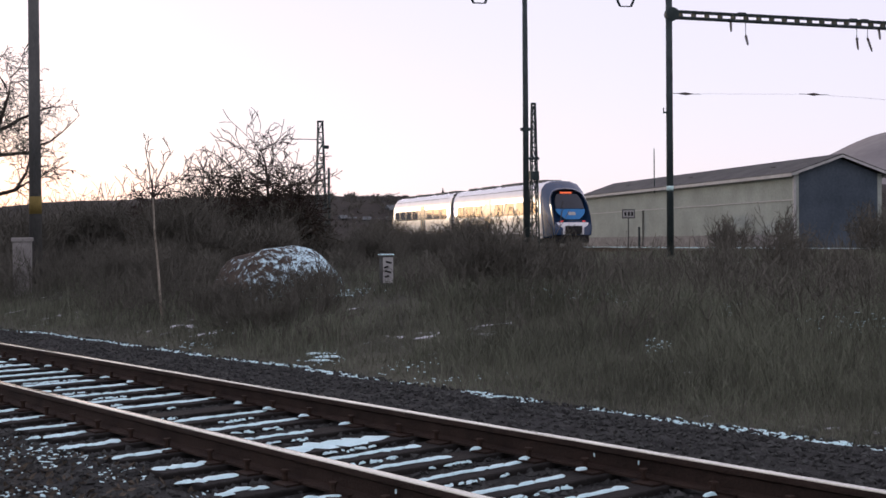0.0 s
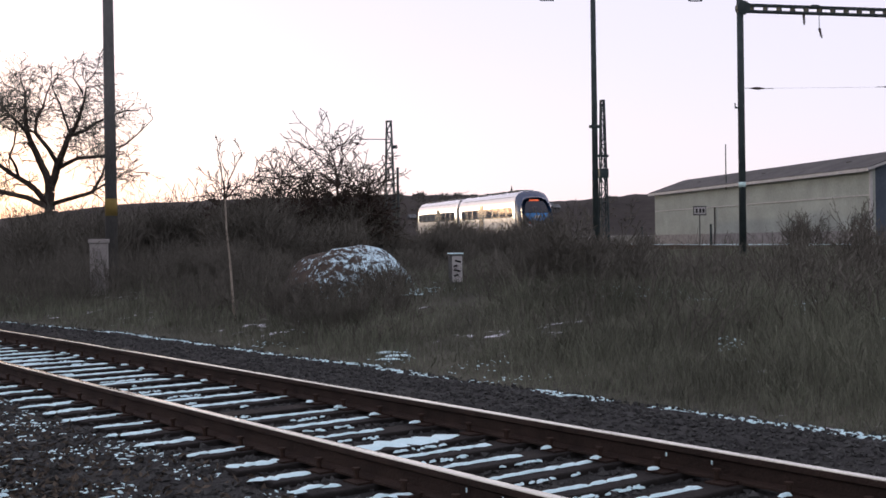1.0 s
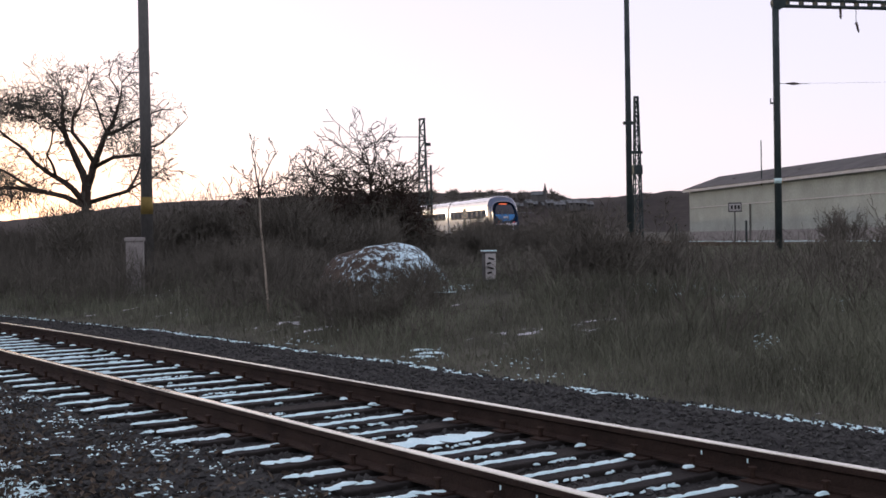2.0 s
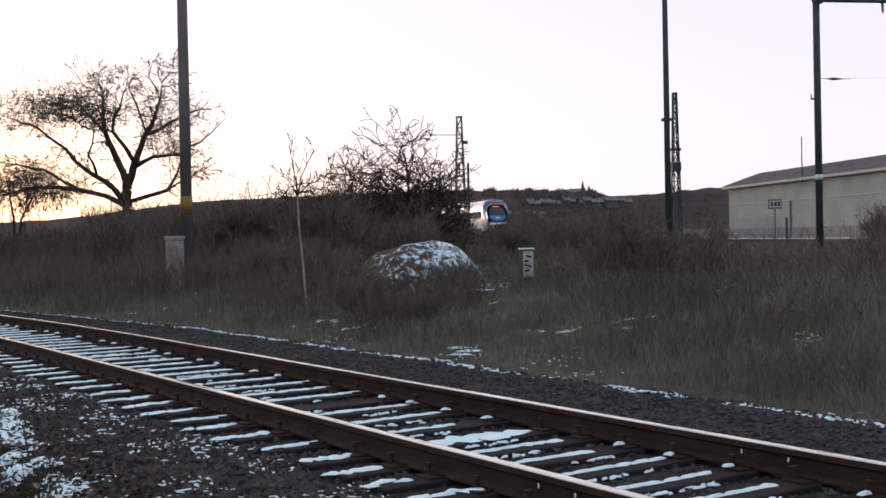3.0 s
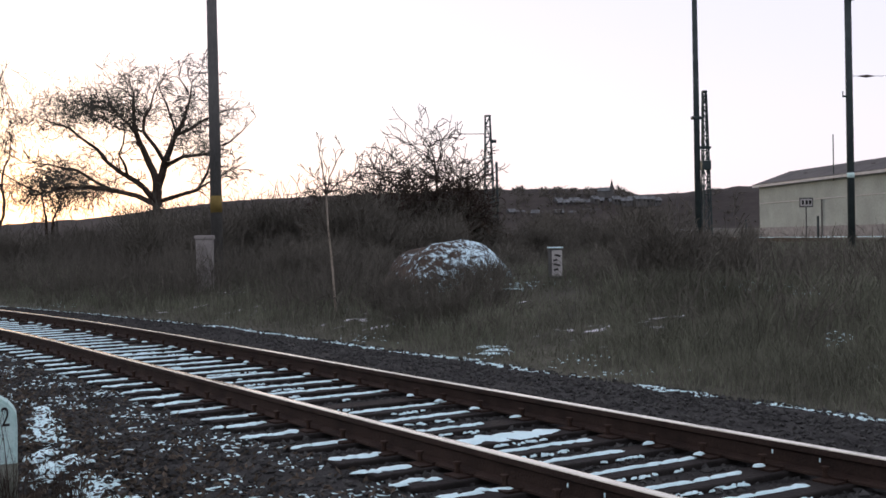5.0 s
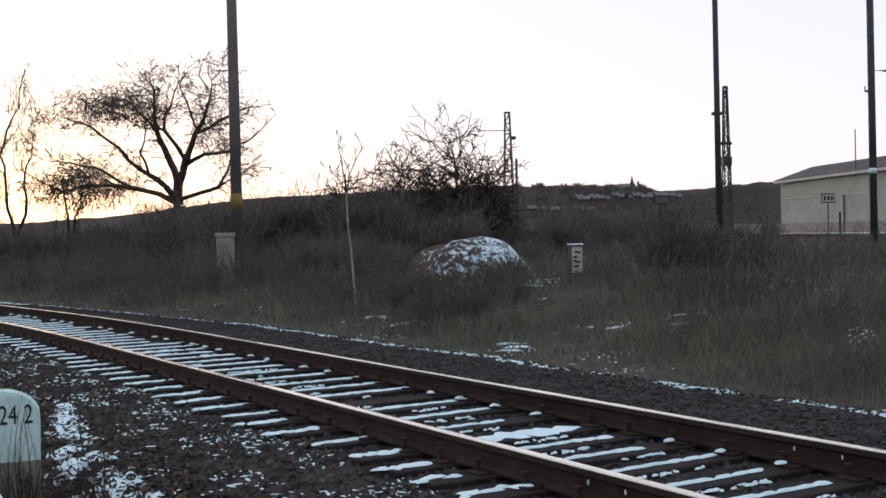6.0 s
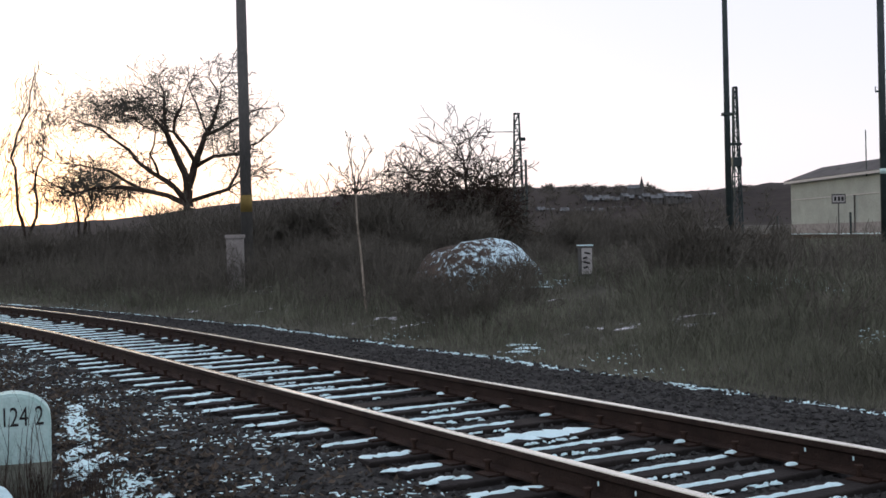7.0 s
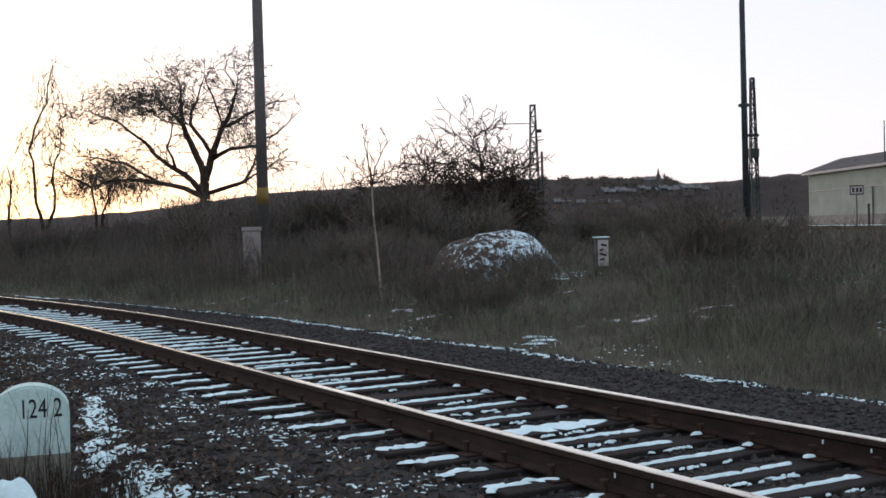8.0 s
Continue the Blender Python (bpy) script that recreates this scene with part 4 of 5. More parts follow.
def build_car(nose):
    """A railcar whose cab end points to -y when nose is -1, to +y when 1."""
    car = thing("railcar", Matrix(), "silver railcar with dark window band and blue cab end" if nose < 0 else "leading silver railcar of a two-car train", "train car", "cars of the train")
    y0, y1 = -CAR / 2, CAR / 2
    flip = Matrix() if nose < 0 else Matrix.Rotation(math.pi, 4, "Z")
    kids = []
    rings = [[(x, y, z) for x, z in section(1.44, 4.12, 0.5)] for y in (y1, y1 - 0.4, 0, y0 + 2.4)]
    rings += [nose_ring(t, y0 + 2.4) for t in (0.1, 0.2, 0.3)]
    kids.append(loft(rings, "body", M_BODY, car))
    kids.append(loft([nose_ring(t, y0 + 2.4) for t in (0.303, 0.4, 0.5, 0.65, 0.75, 0.84, 0.92, 1.0)], "cab_front", M_BLUE, car, "rounded dark blue cab front"))
    tip = y0 + 2.4 - 2.2

    def face_y(z):
        return y0 + 2.4 - 2.2 * (1 - 0.75 * max(0.0, (z - 1.3) / 2.8) ** 1.2)

    def plate(name, x0, x1, z0, z1, m, lab="", proud=0.02, curve=0.25, parent=car, taper=0.0, pull=0.0):
        """A bent plate on the cab's front."""
        verts, faces = [], []
        nx, nz = 12, 6
        for dy in (0.0, 0.06):
            for j in range(nz + 1):
                z = z0 + (z1 - z0) * j / nz
                wide = 1.0 - taper * abs(j / nz - 0.5 + pull) ** 2
                for i in range(nx + 1):
                    x = (x0 + (x1 - x0) * i / nx) * wide
                    y = face_y(z) - proud + curve * (abs(x) / 1.0) ** 2.5 * 0.5 + dy
                    verts.append((x, y, z))
        q = (nx + 1) * (nz + 1)
        for j in range(nz):
            for i in range(nx):
                a = j * (nx + 1) + i
                faces.append((a, a + 1, a + nx + 2, a + nx + 1))
                faces.append((q + a, q + a + nx + 1, q + a + nx + 2, q + a + 1))
        ob = raw(name, verts, faces, m, parent, lab, smooth=True)
        return ob

    kids.append(plate("windscreen", -0.92, 0.92, 2.35, 3.25, M_DARKGLASS, "dark tinted windscreen", 0.06, taper=0.45, pull=0.3))
    kids.append(plate("destination_display", -0.45, 0.3, 3.27, 3.38, M_DISPLAY, "lit orange destination display", 0.10))
    kids.append(plate("blue_panel", -0.95, 0.95, 1.70, 2.32, M_SKYBLUE, "bright blue lower front panel", 0.07, taper=0.55, pull=-0.5))
    kids.append(plate("emblem", -0.24, 0.24, 1.95, 2.14, M_TRIM, "small white oval emblem", 0.09))
    kids.append(plate("apron", -1.12, 1.12, 0.78, 1.5, M_BODY, "silver lower apron", 0.05))
    kids.append(plate("bumper", -0.55, 0.55, 0.8, 1.3, M_RUBBER, "dark coupler recess", 0.08))
    for x in (-0.72, 0.72):
        kids.append(plate("tail_lamp", x - 0.09, x + 0.09, 1.53, 1.62, M_TAIL, "red tail lamp", 0.07))
    kids.append(part("coupler", boxed((0, tip - 0.15, 0.95), (0.45, 0.7, 0.35), 0.05), M_RUBBER, car))
    kids.append(part("snow_plough", boxed((0, tip + 0.4, 0.5), (2.2, 0.5, 0.45), 0.08), M_RUBBER, car))
    for s in (-1, 1):
        kids.append(part("window_band", boxed((s * 1.435, 0.9, 2.42), (0.03, CAR - 4.6, 0.86), 0.01), M_BAND, car, "dark blue window band"))
        for k in range(8):
            y = -7.0 + 2.15 * k + (0.3 if k > 3 else 0)
            if k == 4:
                kids.append(part("door", boxed((s * 1.445, y, 2.0), (0.04, 1.4, 2.3), 0.02), M_BAND, car, "dark glazed double door"))
            else:
                kids.append(part("window", boxed((s * 1.446, y, 2.45), (0.03, 1.55, 0.72), 0.03), M_TINTED, car))
        kids.append(part("skirt", boxed((s * 1.38, 0.5, 0.5), (0.06, CAR - 4.5, 0.62), 0.02), M_POLE, car))
        kids.append(part("roof_edge", boxed((s * 1.27, 0.7, 3.62), (0.05, CAR - 3.8, 0.05)), M_POLE, car))
    for k, (y, ln) in enumerate(((-5.2, 3.0), (-0.6, 3.8), (4.4, 2.8), (8.0, 1.8))):
        kids.append(part("roof_unit", boxed((0, y, 4.12), (1.3, ln, 0.2), 0.06), M_POLE, car, "low grey rooftop equipment housing"))
    for y in (-6.6, 6.6):
        bg = part("bogie", boxed((0, y, 0.5), (2.3, 2.6, 0.35), 0.05), M_RUBBER, car)
        kids.append(bg)
        for yy in (-0.95, 0.95):
            for s in (-1, 1):
                wbm = rodded((s * 0.68, y + yy, 0.43), (s * 0.82, y + yy, 0.43), 0.43, n=18)
                part("wheel", wbm, M_RUST, bg)
    kids.append(part("gangway_bellows", boxed((0, y1 + 0.12, 2.3), (2.5, 0.28, 3.2), 0.05), M_RUBBER, car, "dark gangway bellows"))
    if nose > 0:
        for k in kids:
            k.matrix_basis = flip @ k.matrix_basis
    return car


rear_car, lead_car = build_car(-1), build_car(1)
SPEED = 20.7


def motions():
    """The train runs off along the main track."""
    for car, ahead in ((rear_car, CAR / 2 + 0.1), (lead_car, CAR * 1.5 + 0.55)):
        rows = []
        for k in range(17):
            t = k * 0.5
            s = SPEED * t + ahead - 0.6
            a, _ = main_line(s - 6.6)
            b, _ = main_line(s + 6.6)
            c = (a + b) / 2
            d = b - a
            rows.append((t, pose(c.x, c.y, c.z, math.degrees(math.atan2(d.z, d.xy.length)), 0, math.degrees(math.atan2(-d.x, d.y)))))
        walk(car, rows)


# ---- trees and shrubs ----
def tree_thing(name, x, y, label, category="tree", group="", z=None, rz=0):
    return thing(name, pose(x, y, terrain(x, y) - 0.05 if z is None else z, 0, 0, rz), label, category, group)


def build_big_tree():
    """A wide bare crown on a short forked trunk."""
    t = tree_thing("bare_tree", -12.05, 48.5, "large leafless broad-crowned tree dark against the sunset")
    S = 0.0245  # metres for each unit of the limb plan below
    gz = 1.0 - terrain(-12.05, 48.5)

    def P(a, b, d=0.0):
        return Vector(((a - 278) * S, d, (441 - b) * S + gz + 0.3))

    tr = Twigs(31)
    tr.limb([Vector((0, 0, 0)), P(277, 400), P(278, 362), P(280, 338)], 0.27, 0.23, 0, 0.5, 0)
    tr.make("trunk", M_BARK, t)
    plans = (
        ([P(280, 340), P(262, 300, 0.3), P(245, 262, 0.4), P(237, 225, 0.5), P(238, 190, 0.4), P(230, 160, 0.5)], 0.16, 0.03),
        ([P(240, 250, 0.4), P(215, 225, 0.8), P(190, 195, 1.0), P(150, 185, 1.0)], 0.07, 0.02),
        ([P(281, 342), P(297, 305, -0.4), P(318, 258, -0.6), P(338, 225, -0.8), P(350, 180, -0.9)], 0.17, 0.03),
        ([P(297, 304, -0.4), P(270, 255, -1.2), P(285, 215, -1.4), P(300, 175, -1.5)], 0.09, 0.02),
        ([P(318, 258, -0.6), P(350, 232, 0.6), P(385, 215, 0.8), P(420, 210, 0.9)], 0.09, 0.02),
        ([P(294, 312, -0.35), P(330, 295, -0.6), P(375, 292, -0.8), P(410, 275, -0.9), P(455, 235, -1.0)], 0.10, 0.015),
        ([P(274, 368), P(240, 335, 0.5), P(205, 315, 0.9), P(165, 275, 1.1), P(115, 235, 1.2), P(65, 218, 1.2)], 0.13, 0.025),
        ([P(222, 325, 0.7), P(222, 290, -0.6), P(235, 250, -0.8), P(205, 235, -0.9)], 0.06, 0.015),
        ([P(272, 374), P(215, 352, -0.7), P(160, 345, -1.0), P(100, 355, -1.3), P(45, 325, -1.4)], 0.12, 0.02),
        ([P(213, 352, -0.7), P(150, 315, -0.6), P(105, 305, -0.7), P(60, 300, -0.7)], 0.07, 0.015),
        ([P(279, 370), P(345, 350, 0.4), P(362, 320, 0.5), P(372, 290, 0.4)], 0.10, 0.02),
        ([P(344, 350, 0.4), P(385, 330, 0.3), P(405, 312, 0.4)], 0.05, 0.015),
    )
    plans += (
        ([P(238, 190, 0.4), P(225, 172, 0.6), P(235, 150, 0.5)], 0.03, 0.01),
        ([P(228, 180, 0.5), P(205, 168, 0.3), P(196, 150, 0.2)], 0.03, 0.01),
        ([P(320, 255, -0.6), P(300, 200, -0.3), P(285, 175, 0.2), P(274, 150, 0.3)], 0.05, 0.01),
        ([P(345, 190, -0.9), P(330, 165, -1.0), P(338, 138, -1.0)], 0.04, 0.01),
        ([P(350, 172, -0.9), P(362, 158, -0.8), P(370, 136, -0.9)], 0.03, 0.01),
    )
    sparse = (4, 5, 12, 13, 14, 15, 16)
    for k, (pts, r0, r1) in enumerate(plans):
        tw = Twigs(100 + k, 0.014)
        if k in sparse:
            tw.limb(pts, r0 * 1.2, r1, 1, 0.45, 1, 0.8, 0.05)
        else:
            tw.limb(pts, r0 * 1.2, r1, 2, 0.42 if k in (0, 2) else 0.55, 3, 0.9, -0.05)
        tw.make("limb", M_BARK, t)
    # fine outer twigs: a dense flat shelf, a drooping lower skirt, small tufts at the tops
    tw = Twigs(140, 0.008)
    g = tw.rng
    clouds = ((150, 207, 62, 17, 420, 0.5), (215, 205, 26, 16, 150, 0.5), (105, 335, 45, 18, 330, 0.55), (145, 320, 30, 16, 120, 0.5), (340, 250, 26, 26, 130, 0.5), (330, 200, 30, 22, 110, 0.45), (370, 300, 14, 22, 60, 0.45), (395, 215, 14, 14, 40, 0.4),
              (230, 152, 10, 12, 40, 0.3), (338, 140, 12, 7, 34, 0.28), (370, 136, 9, 7, 24, 0.28), (275, 146, 8, 7, 16, 0.25), (400, 320, 10, 12, 24, 0.4), (60, 240, 14, 8, 14, 0.4), (110, 345, 60, 10, 90, 0.5))
    for cx, cy, sx, sy, n, ln in clouds:
        for _ in range(n):
            p = P(cx + g.gauss(0, sx), cy + g.gauss(0, sy), g.gauss(0.1, 0.9))
            tw.grow(p, Vector((g.gauss(0, 0.8), g.gauss(0, 0.5), g.gauss(-0.15, 0.55))), ln * g.uniform(0.6, 1.2), 0.012, 2, 0.8, 2, -0.06, 0.25, 3)
    tagged(tw.make("outer_spray", M_TWIG, t), kind="stuff")


build_big_tree()


def build_birch(x, y, base, seed, label, stems, tufts, scale=1.0):
    """A slender birch: bowed stems from one foot and loose hanging tufts of twigs."""
    t = tree_thing("slender_birch", x, y, label, "tree", "slender birches")
    foot = Vector((0, 0, 0))
    for n, pts in enumerate(stems):
        a = Twigs(seed + n, 0.014)
        a.limb([foot] + [Vector((px * scale, 0.2 * n, base + pz * scale)) for px, pz in pts], 0.09, 0.025, 1, 0.45, 1, 0.7, 0.25)
        a.make("stem", M_BARK, t)
    b = Twigs(seed + 50, 0.009)
    g = b.rng
    for cx, cz, sx, sz, n in tufts:
        for _ in range(int(n * 0.6)):
            p = Vector(((cx + g.gauss(0, sx)) * scale, g.gauss(0, 0.5), base + (cz + g.gauss(0, sz)) * scale))
            b.grow(p, Vector((g.gauss(0, 0.35), g.gauss(0, 0.35), g.gauss(-0.9, 0.35))), g.uniform(0.35, 0.75), 0.010, 1, 0.45, 2, -0.15, 0.18, 3)
    tagged(b.make("hanging_spray", M_TWIG, t), kind="stuff")


# pale sapling by the mound, tall thin birches by the sunset
def build_sapling():
    t = tree_thing("young_birch", -2.09, 20.6, "thin young birch with a pale stem and sparse bare top", "tree", z=0.33)
    a = Twigs(3)
    pts = [Vector((0.14, 0, -0.6)), Vector((0.07, 0, 0.6)), Vector((0.02, 0, 1.1)), Vector((0, 0, 1.7))]
    for i in range(3):
        a.seg(pts[i], pts[i + 1], 0.026 - 0.003 * i, 0.023 - 0.003 * i)
    a.make("stem", M_BIRCH, t)
    b = Twigs(4, 0.006)
    b.limb([Vector((0, 0, 1.7)), Vector((-0.02, 0, 1.95)), Vector((-0.06, 0, 2.25)), Vector((-0.12, 0, 2.6))], 0.02, 0.006, 1, 0.22, 1, 0.8, 0.3)
    b.limb([Vector((0, 0, 1.72)), Vector((0.06, 0, 2.0)), Vector((0.16, 0, 2.2)), Vector((0.3, 0, 2.45))], 0.018, 0.005, 1, 0.22, 1, 0.8, 0.3)
    b.limb([Vector((0, 0, 1.7)), Vector((0.2, 0, 1.9)), Vector((0.42, 0, 2.02)), Vector((0.6, 0, 2.2))], 0.018, 0.005, 1, 0.22, 1, 0.8, 0.3)
    b.limb([Vector((0, 0, 1.7)), Vector((-0.12, 0, 1.95)), Vector((-0.3, 0, 2.1))], 0.012, 0.004, 1, 0.22, 1, 0.8, 0.3)
    b.make("crown", M_BARK, t)


build_sapling()
build_birch(-18.85, 48, 1.4, 610, "tall slender leafless birch with hanging twigs", (((0.0, 0.2), (-0.25, 1.2), (-0.3, 2.4), (-0.5, 3.4), (-0.2, 4.4), (0.35, 5.4), (0.6, 6.8)), ((0.2, 0.4), (0.5, 1.6), (0.45, 2.6), (0.75, 3.3), (0.9, 4.5))), ((0.55, 6.3, 0.28, 0.55, 90), (0.1, 4.4, 0.55, 0.3, 90), (0.8, 4.6, 0.25, 0.4, 50), (-0.45, 3.4, 0.3, 0.5, 36), (0.8, 2.4, 0.25, 0.5, 26), (-0.5, 2.0, 0.2, 0.4, 14)))
build_birch(-20.3, 48, 1.4, 640, "slender leafless birch with hanging twigs", (((0.0, 0.3), (0.1, 1.4), (0.0, 2.8)),), ((0.0, 2.5, 0.2, 0.35, 60), (0.1, 1.5, 0.2, 0.5, 40)))
build_birch(-16.9, 49, 1.2, 660, "small slender leafless birch with hanging twigs", (((0.0, 0.4), (-0.1, 1.6), (-0.2, 2.6)), ((0.2, 0.5), (0.5, 1.5), (0.9, 2.3))), ((-0.1, 2.3, 0.5, 0.5, 34), (0.7, 2.0, 0.5, 0.5, 26), (0.3, 1.0, 0.6, 0.5, 40)))


def build_thorn_trees():
    """A clump of small crooked trees behind the mound."""
    k = 0
    for x, y, h, r in ((-3.3, 36, 2.9, 0.05), (-2.6, 37, 3.3, 0.06), (-2.1, 36, 3.5, 0.06), (-1.6, 37, 3.8, 0.07), (-1.1, 36, 3.7, 0.07), (-0.6, 36.5, 3.7, 0.08), (-0.15, 36, 4.7, 0.085), (0.25, 37, 3.6, 0.07), (0.75, 36, 3.3, 0.07), (1.25, 37, 2.9, 0.06), (-4.0, 36.5, 2.5, 0.05), (-0.9, 35.5, 3.2, 0.06)):
        k += 1
        t = tree_thing("thorn_tree", x, y, "small crooked leafless thorn tree in a dark clump", "tree", "thorn trees behind the mound")
        a = Twigs(200 + k)
        g = a.rng
        n = 7
        p, d = Vector((0, 0, 0)), Vector((g.gauss(0, 0.08), g.gauss(0, 0.05), 1))
        tops = []
        for i in range(n):
            q = p + d.normalized() * h * 0.85 / n
            a.seg(p, q, 1.25 * r * (1 - 0.8 * i / n), 1.25 * r * (1 - 0.8 * (i + 1) / n))
            p = q
            d += Vector((g.gauss(0, 0.2), g.gauss(0, 0.1), 0))
            if i > 1:
                tops.append((q.copy(), r * (1 - 0.8 * i / n)))
        a.make("trunk", M_BARK, t)
        b = Twigs(300 + k, 0.0115)
        for q, rr in tops:
            for _ in range(9):
                b.grow(q, Vector((b.rng.gauss(0, 1), b.rng.gauss(0, 1), b.rng.uniform(-0.1, 0.8))), h * b.rng.uniform(0.13, 0.25), min(rr * 0.6, 0.032), 2, 0.85, 2, -0.03, 0.4, 3)
        b.make("crown", M_BARK, t)


build_thorn_trees()


def shrub_mesh(seed, stems, h, spread, r, depth=2, kids=2):
    a, b = Twigs(seed, 0.009), Twigs(seed + 50, 0.008)
    g = a.rng
    for _ in range(stems):
        w = g.uniform(0, 6.28)
        d = Vector((math.cos(w) * spread * g.random(), math.sin(w) * spread * g.random(), 1)).normalized()
        p, ln = Vector((g.gauss(0, 0.25), g.gauss(0, 0.25), -0.05)), h * g.uniform(0.5, 0.8)
        for i in range(5):
            q = p + d * ln / 5
            a.seg(p, q, r * (1 - 0.14 * i), r * (0.86 - 0.14 * i))
            p = q
            d = (d + Vector((g.gauss(0, 0.18), g.gauss(0, 0.18), g.gauss(0.04, 0.1)))).normalized()
            if i:
                for _ in range(kids):
                    b.grow(p, d + Vector((g.gauss(0, 0.55), g.gauss(0, 0.55), g.gauss(0.1, 0.3))), ln * g.uniform(0.2, 0.42), r * 0.5, depth - 1, 0.55, 2, 0.12, 0.22, 3)
    return a, b


def build_shrubs():
    kinds = []
    for k, (stems, h, sp, r, dp) in enumerate(((44, 2.6, 0.8, 0.02, 2), (50, 2.1, 1.0, 0.018, 2), (36, 3.0, 0.6, 0.022, 2), (14, 1.8, 0.6, 0.012, 2))):
        t = thing("shrub", pose(0, 0, -50), "dense tangled leafless brown shrub", "shrub", "thicket of shrubs")
        st, tg = shrub_mesh(400 + k, stems, h, sp, r, dp, 2)
        tagged(st.make("woody_base", M_STEM, t), kind="stuff")
        tagged(tg.make("brushwood", M_TWIG, t), kind="stuff")
        kinds.append(t)
    g = random.Random(6)

    def put(k, x, y, s):
        copy_thing(kinds[k], pose(x, y, terrain(x, y) - 0.05, 0, 0, g.uniform(0, 360)) @ Matrix.Diagonal((s, s, s, 1)))

    def clump(n, a0, a1, r0, r1, s0, s1, ks=(0, 1, 2)):
        for _ in range(n):
            a, r = radians(g.uniform(a0, a1)), g.uniform(r0, r1)
            put(g.choice(ks), r * math.sin(a), r * math.cos(a), g.uniform(s0, s1))

    clump(70, -28, -14, 43, 58, 0.50, 0.70)
    clump(38, -15, -4, 33, 50, 0.6, 0.92)
    clump(34, -5, 2.5, 32, 46, 0.65, 0.95)
    clump(18, 2.5, 6, 38, 56, 0.5, 0.7)
    clump(30, 5, 9, 40, 58, 0.42, 0.58)
    clump(20, 9, 15, 40, 56, 0.28, 0.38)
    clump(13, 3, 14, 24, 38, 0.3, 0.45, (1, 3))
    clump(18, 14, 32, 34, 50, 0.22, 0.32, (1, 3))
    clump(5, 20.2, 23.2, 42, 54, 0.7, 1.1, (3,))
    clump(7, 24, 30, 42, 54, 0.8, 1.15, (3,))
    clump(9, -9, -3, 24, 32, 0.3, 0.45)
    clump(14, -4, 3.2, 17.5, 20.2, 0.22, 0.36, (3,))
    for a, r, s in ((9.3, 47, 0.78), (9.9, 49, 0.82), (10.4, 48, 0.7), (8.6, 50, 0.66)):
        put(0, r * math.sin(radians(a)), r * math.cos(radians(a)), s)
    for x, y, s, k in ((3.75, 19.0, 0.7, 3), (4.3, 19.6, 0.8, 3), (3.5, 19.4, 0.5, 0), (5.2, 20.5, 0.6, 3), (3.1, 20.0, 0.5, 3), (9.6, 24, 0.5, 3), (12.2, 27, 0.75, 3), (13.3, 28, 0.5, 0), (11.0, 21, 0.4, 1)):
        put(k, x, y, s)
    for t in kinds:
        for o in list(t.children):
            bpy.data.objects.remove(o)
        bpy.data.objects.remove(t)


build_shrubs()


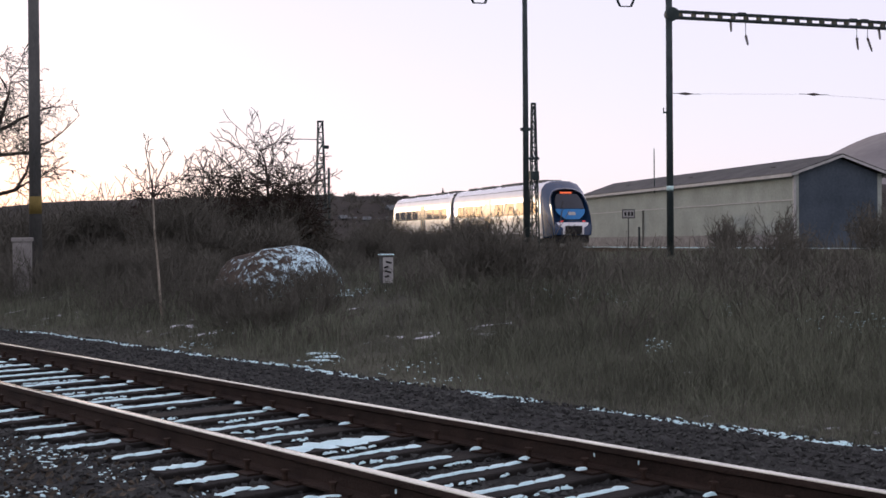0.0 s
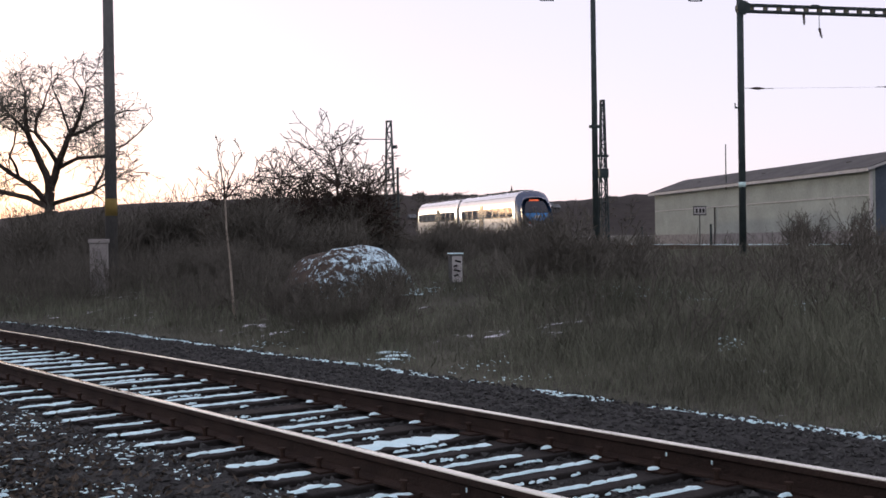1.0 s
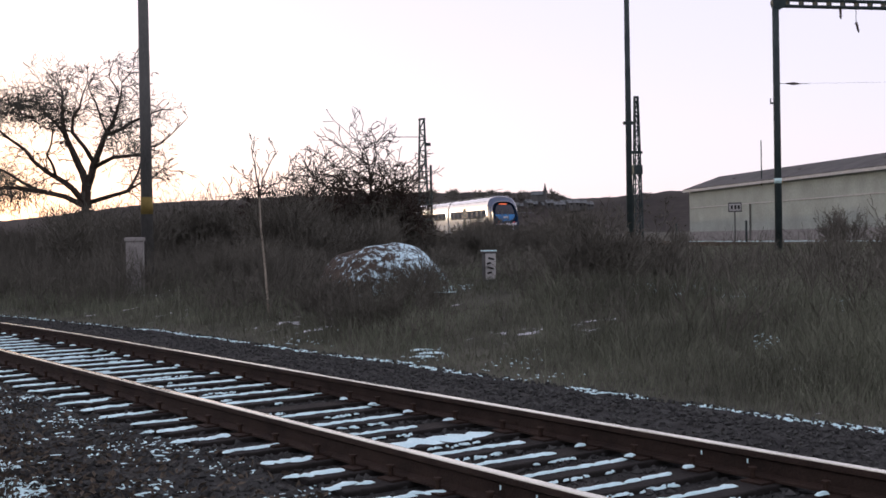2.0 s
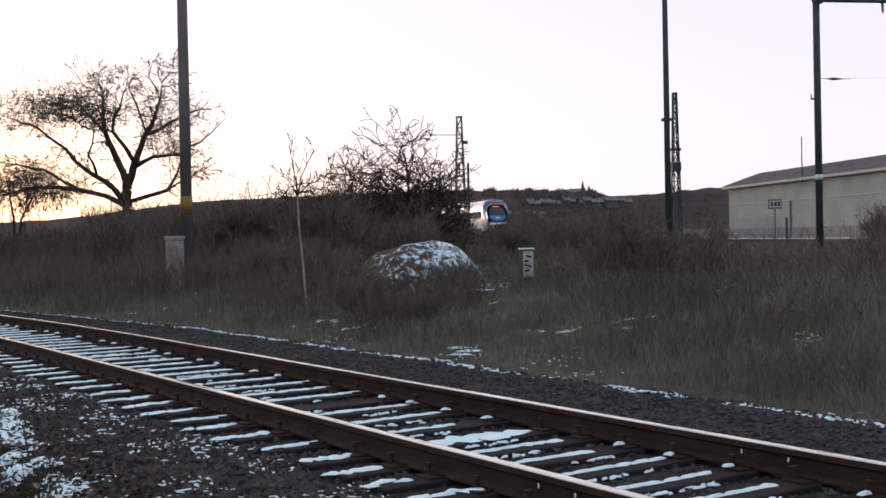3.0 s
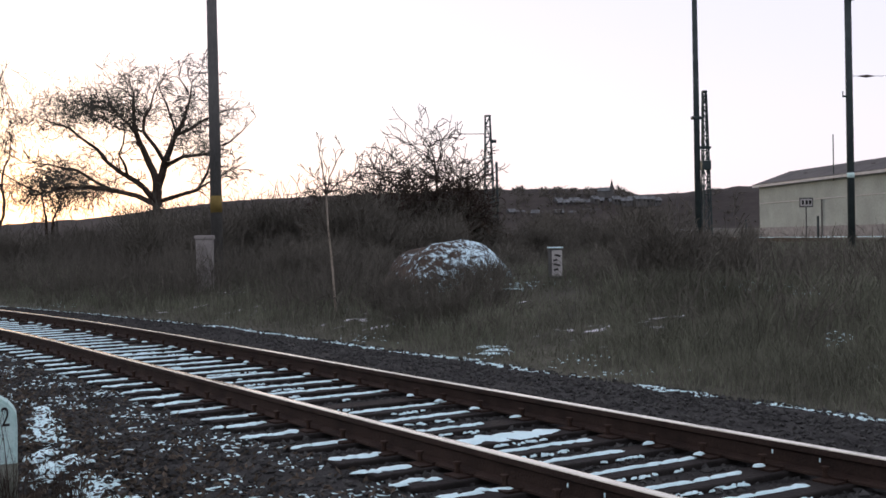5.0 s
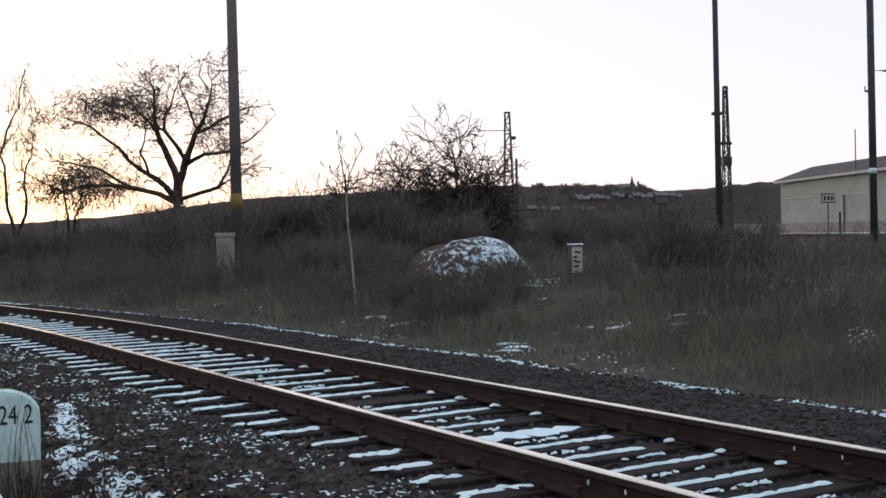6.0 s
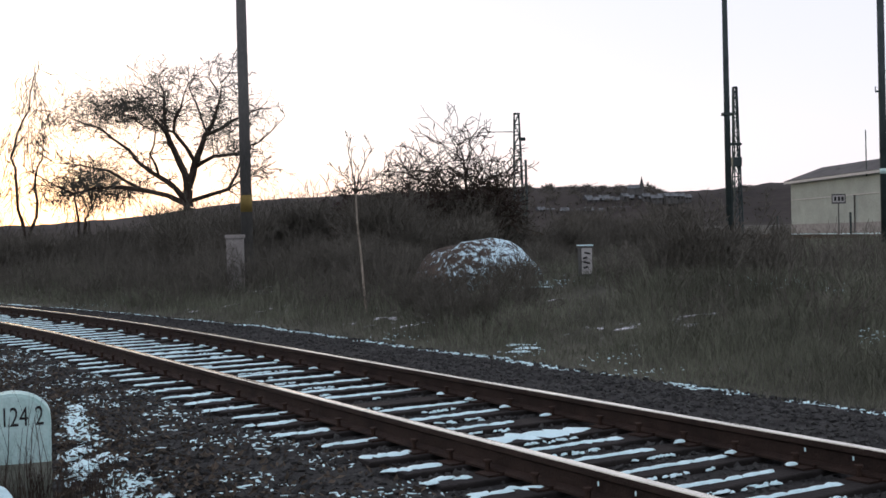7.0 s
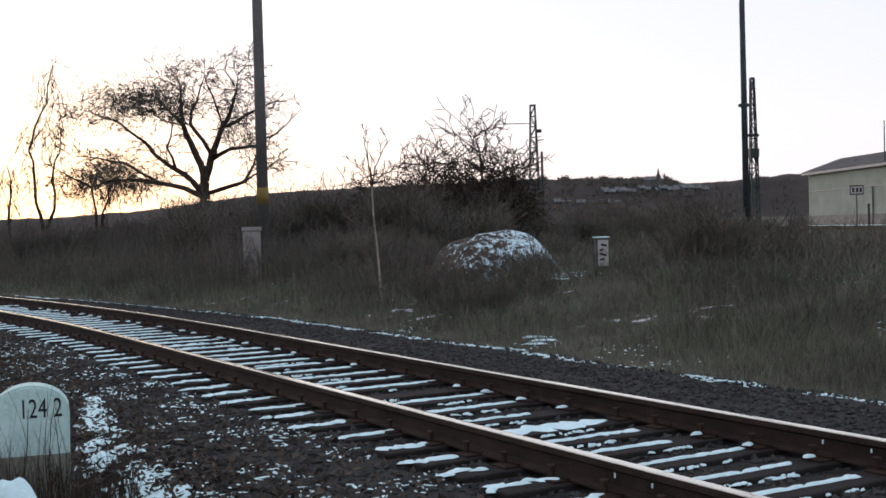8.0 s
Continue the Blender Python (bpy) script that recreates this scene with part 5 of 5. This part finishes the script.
def build_undergrowth():
    """Low brown brush between the shrubs, thickest towards the sunset and round the mound."""
    tw = Twigs(71, 0.004)
    g = tw.rng

    def tuft(x, y, h, stems, wide):
        z = terrain(x, y) - 0.03
        for _ in range(stems):
            p = Vector((x + g.gauss(0, wide), y + g.gauss(0, wide), z))
            tw.grow(p, Vector((g.gauss(0, 0.35), g.gauss(0, 0.35), 1)), h * g.uniform(0.5, 1.1), 0.007, 2, 0.6, 1, 0.15, 0.2, 4)

    for n, a0, a1, r0, r1, h, stems, wide in ((230, -26, -7, 26, 43, 0.75, 14, 0.5), (60, -8, -3.5, 21, 30, 0.55, 12, 0.4), (34, -4.6, 3.6, 20.0, 20.9, 0.40, 12, 0.18), (150, 12, 33, 13, 34, 0.55, 8, 0.4), (90, 3, 13, 18, 34, 0.5, 9, 0.4), (60, -10, 12, 15, 20, 0.32, 6, 0.3)):
        for _ in range(n):
            a, r = radians(g.uniform(a0, a1)), g.uniform(r0, r1)
            x, y = r * math.sin(a), r * math.cos(a)
            if track_v(x, y) < 9.0 or (1.2 < x * 21.75 / y < 3.0 and 14 < y < 22.5):
                continue
            tuft(x, y, h * g.uniform(0.6, 1.2), stems, wide)
    tagged(tw.make("undergrowth", M_TWIG), "low tangled brown winter undergrowth in the field", "undergrowth", kind="stuff")


build_undergrowth()


def build_grass():
    rng = np.random.default_rng(8)
    n = 290000
    a = np.radians(rng.uniform(-27, 36, n))
    r = 7.5 + 45 * rng.random(n) ** 1.25
    x, y = r * np.sin(a), r * np.cos(a)
    verts, faces = [], []
    k = 0
    for i in range(n):
        v = track_v(x[i], y[i])
        if v < 7.95:
            continue
        dens = noise.noise((x[i] * 0.5, y[i] * 0.5, 4.2)) + 0.35 * noise.noise((x[i] * 2.0, y[i] * 2.0, 1.2))
        if dens < -0.5:
            continue
        h = (0.11 + 0.20 * max(0.0, dens + 0.45)) * (0.6 + rng.random() * 0.9) * smooth(7.8, 9.5, v) + 0.05
        h += 0.07 * smooth(9.0, 11.0, v) * (1 - smooth(16, 22, v)) * rng.random()
        if rng.random() < 0.03:
            h *= 1.9
        if 1.2 < x[i] * 21.75 / y[i] < 3.0 and 15 < y[i] < 22.5:
            h *= 0.45
        w = 0.0016 + 0.00015 * r[i]
        t = rng.uniform(0, 3.14)
        lx, ly = rng.normal(0, 0.5) * h, rng.normal(0, 0.5) * h
        z = terrain(x[i], y[i]) - 0.01
        cx, cy = math.cos(t) * w, math.sin(t) * w
        verts += [(x[i] - cx, y[i] - cy, z), (x[i] + cx, y[i] + cy, z), (x[i] + lx * 0.35 + cx * 0.7, y[i] + ly * 0.35 + cy * 0.7, z + h * 0.6), (x[i] + lx * 0.35 - cx * 0.7, y[i] + ly * 0.35 - cy * 0.7, z + h * 0.6), (x[i] + lx, y[i] + ly, z + h)]
        faces += [(k, k + 1, k + 2, k + 3), (k + 3, k + 2, k + 4)]
        k += 5
    tagged(raw("dry_grass", verts, faces, M_GRASS), "tangled dry brown winter grass and weeds", "grass", kind="stuff")


build_grass()


motions()
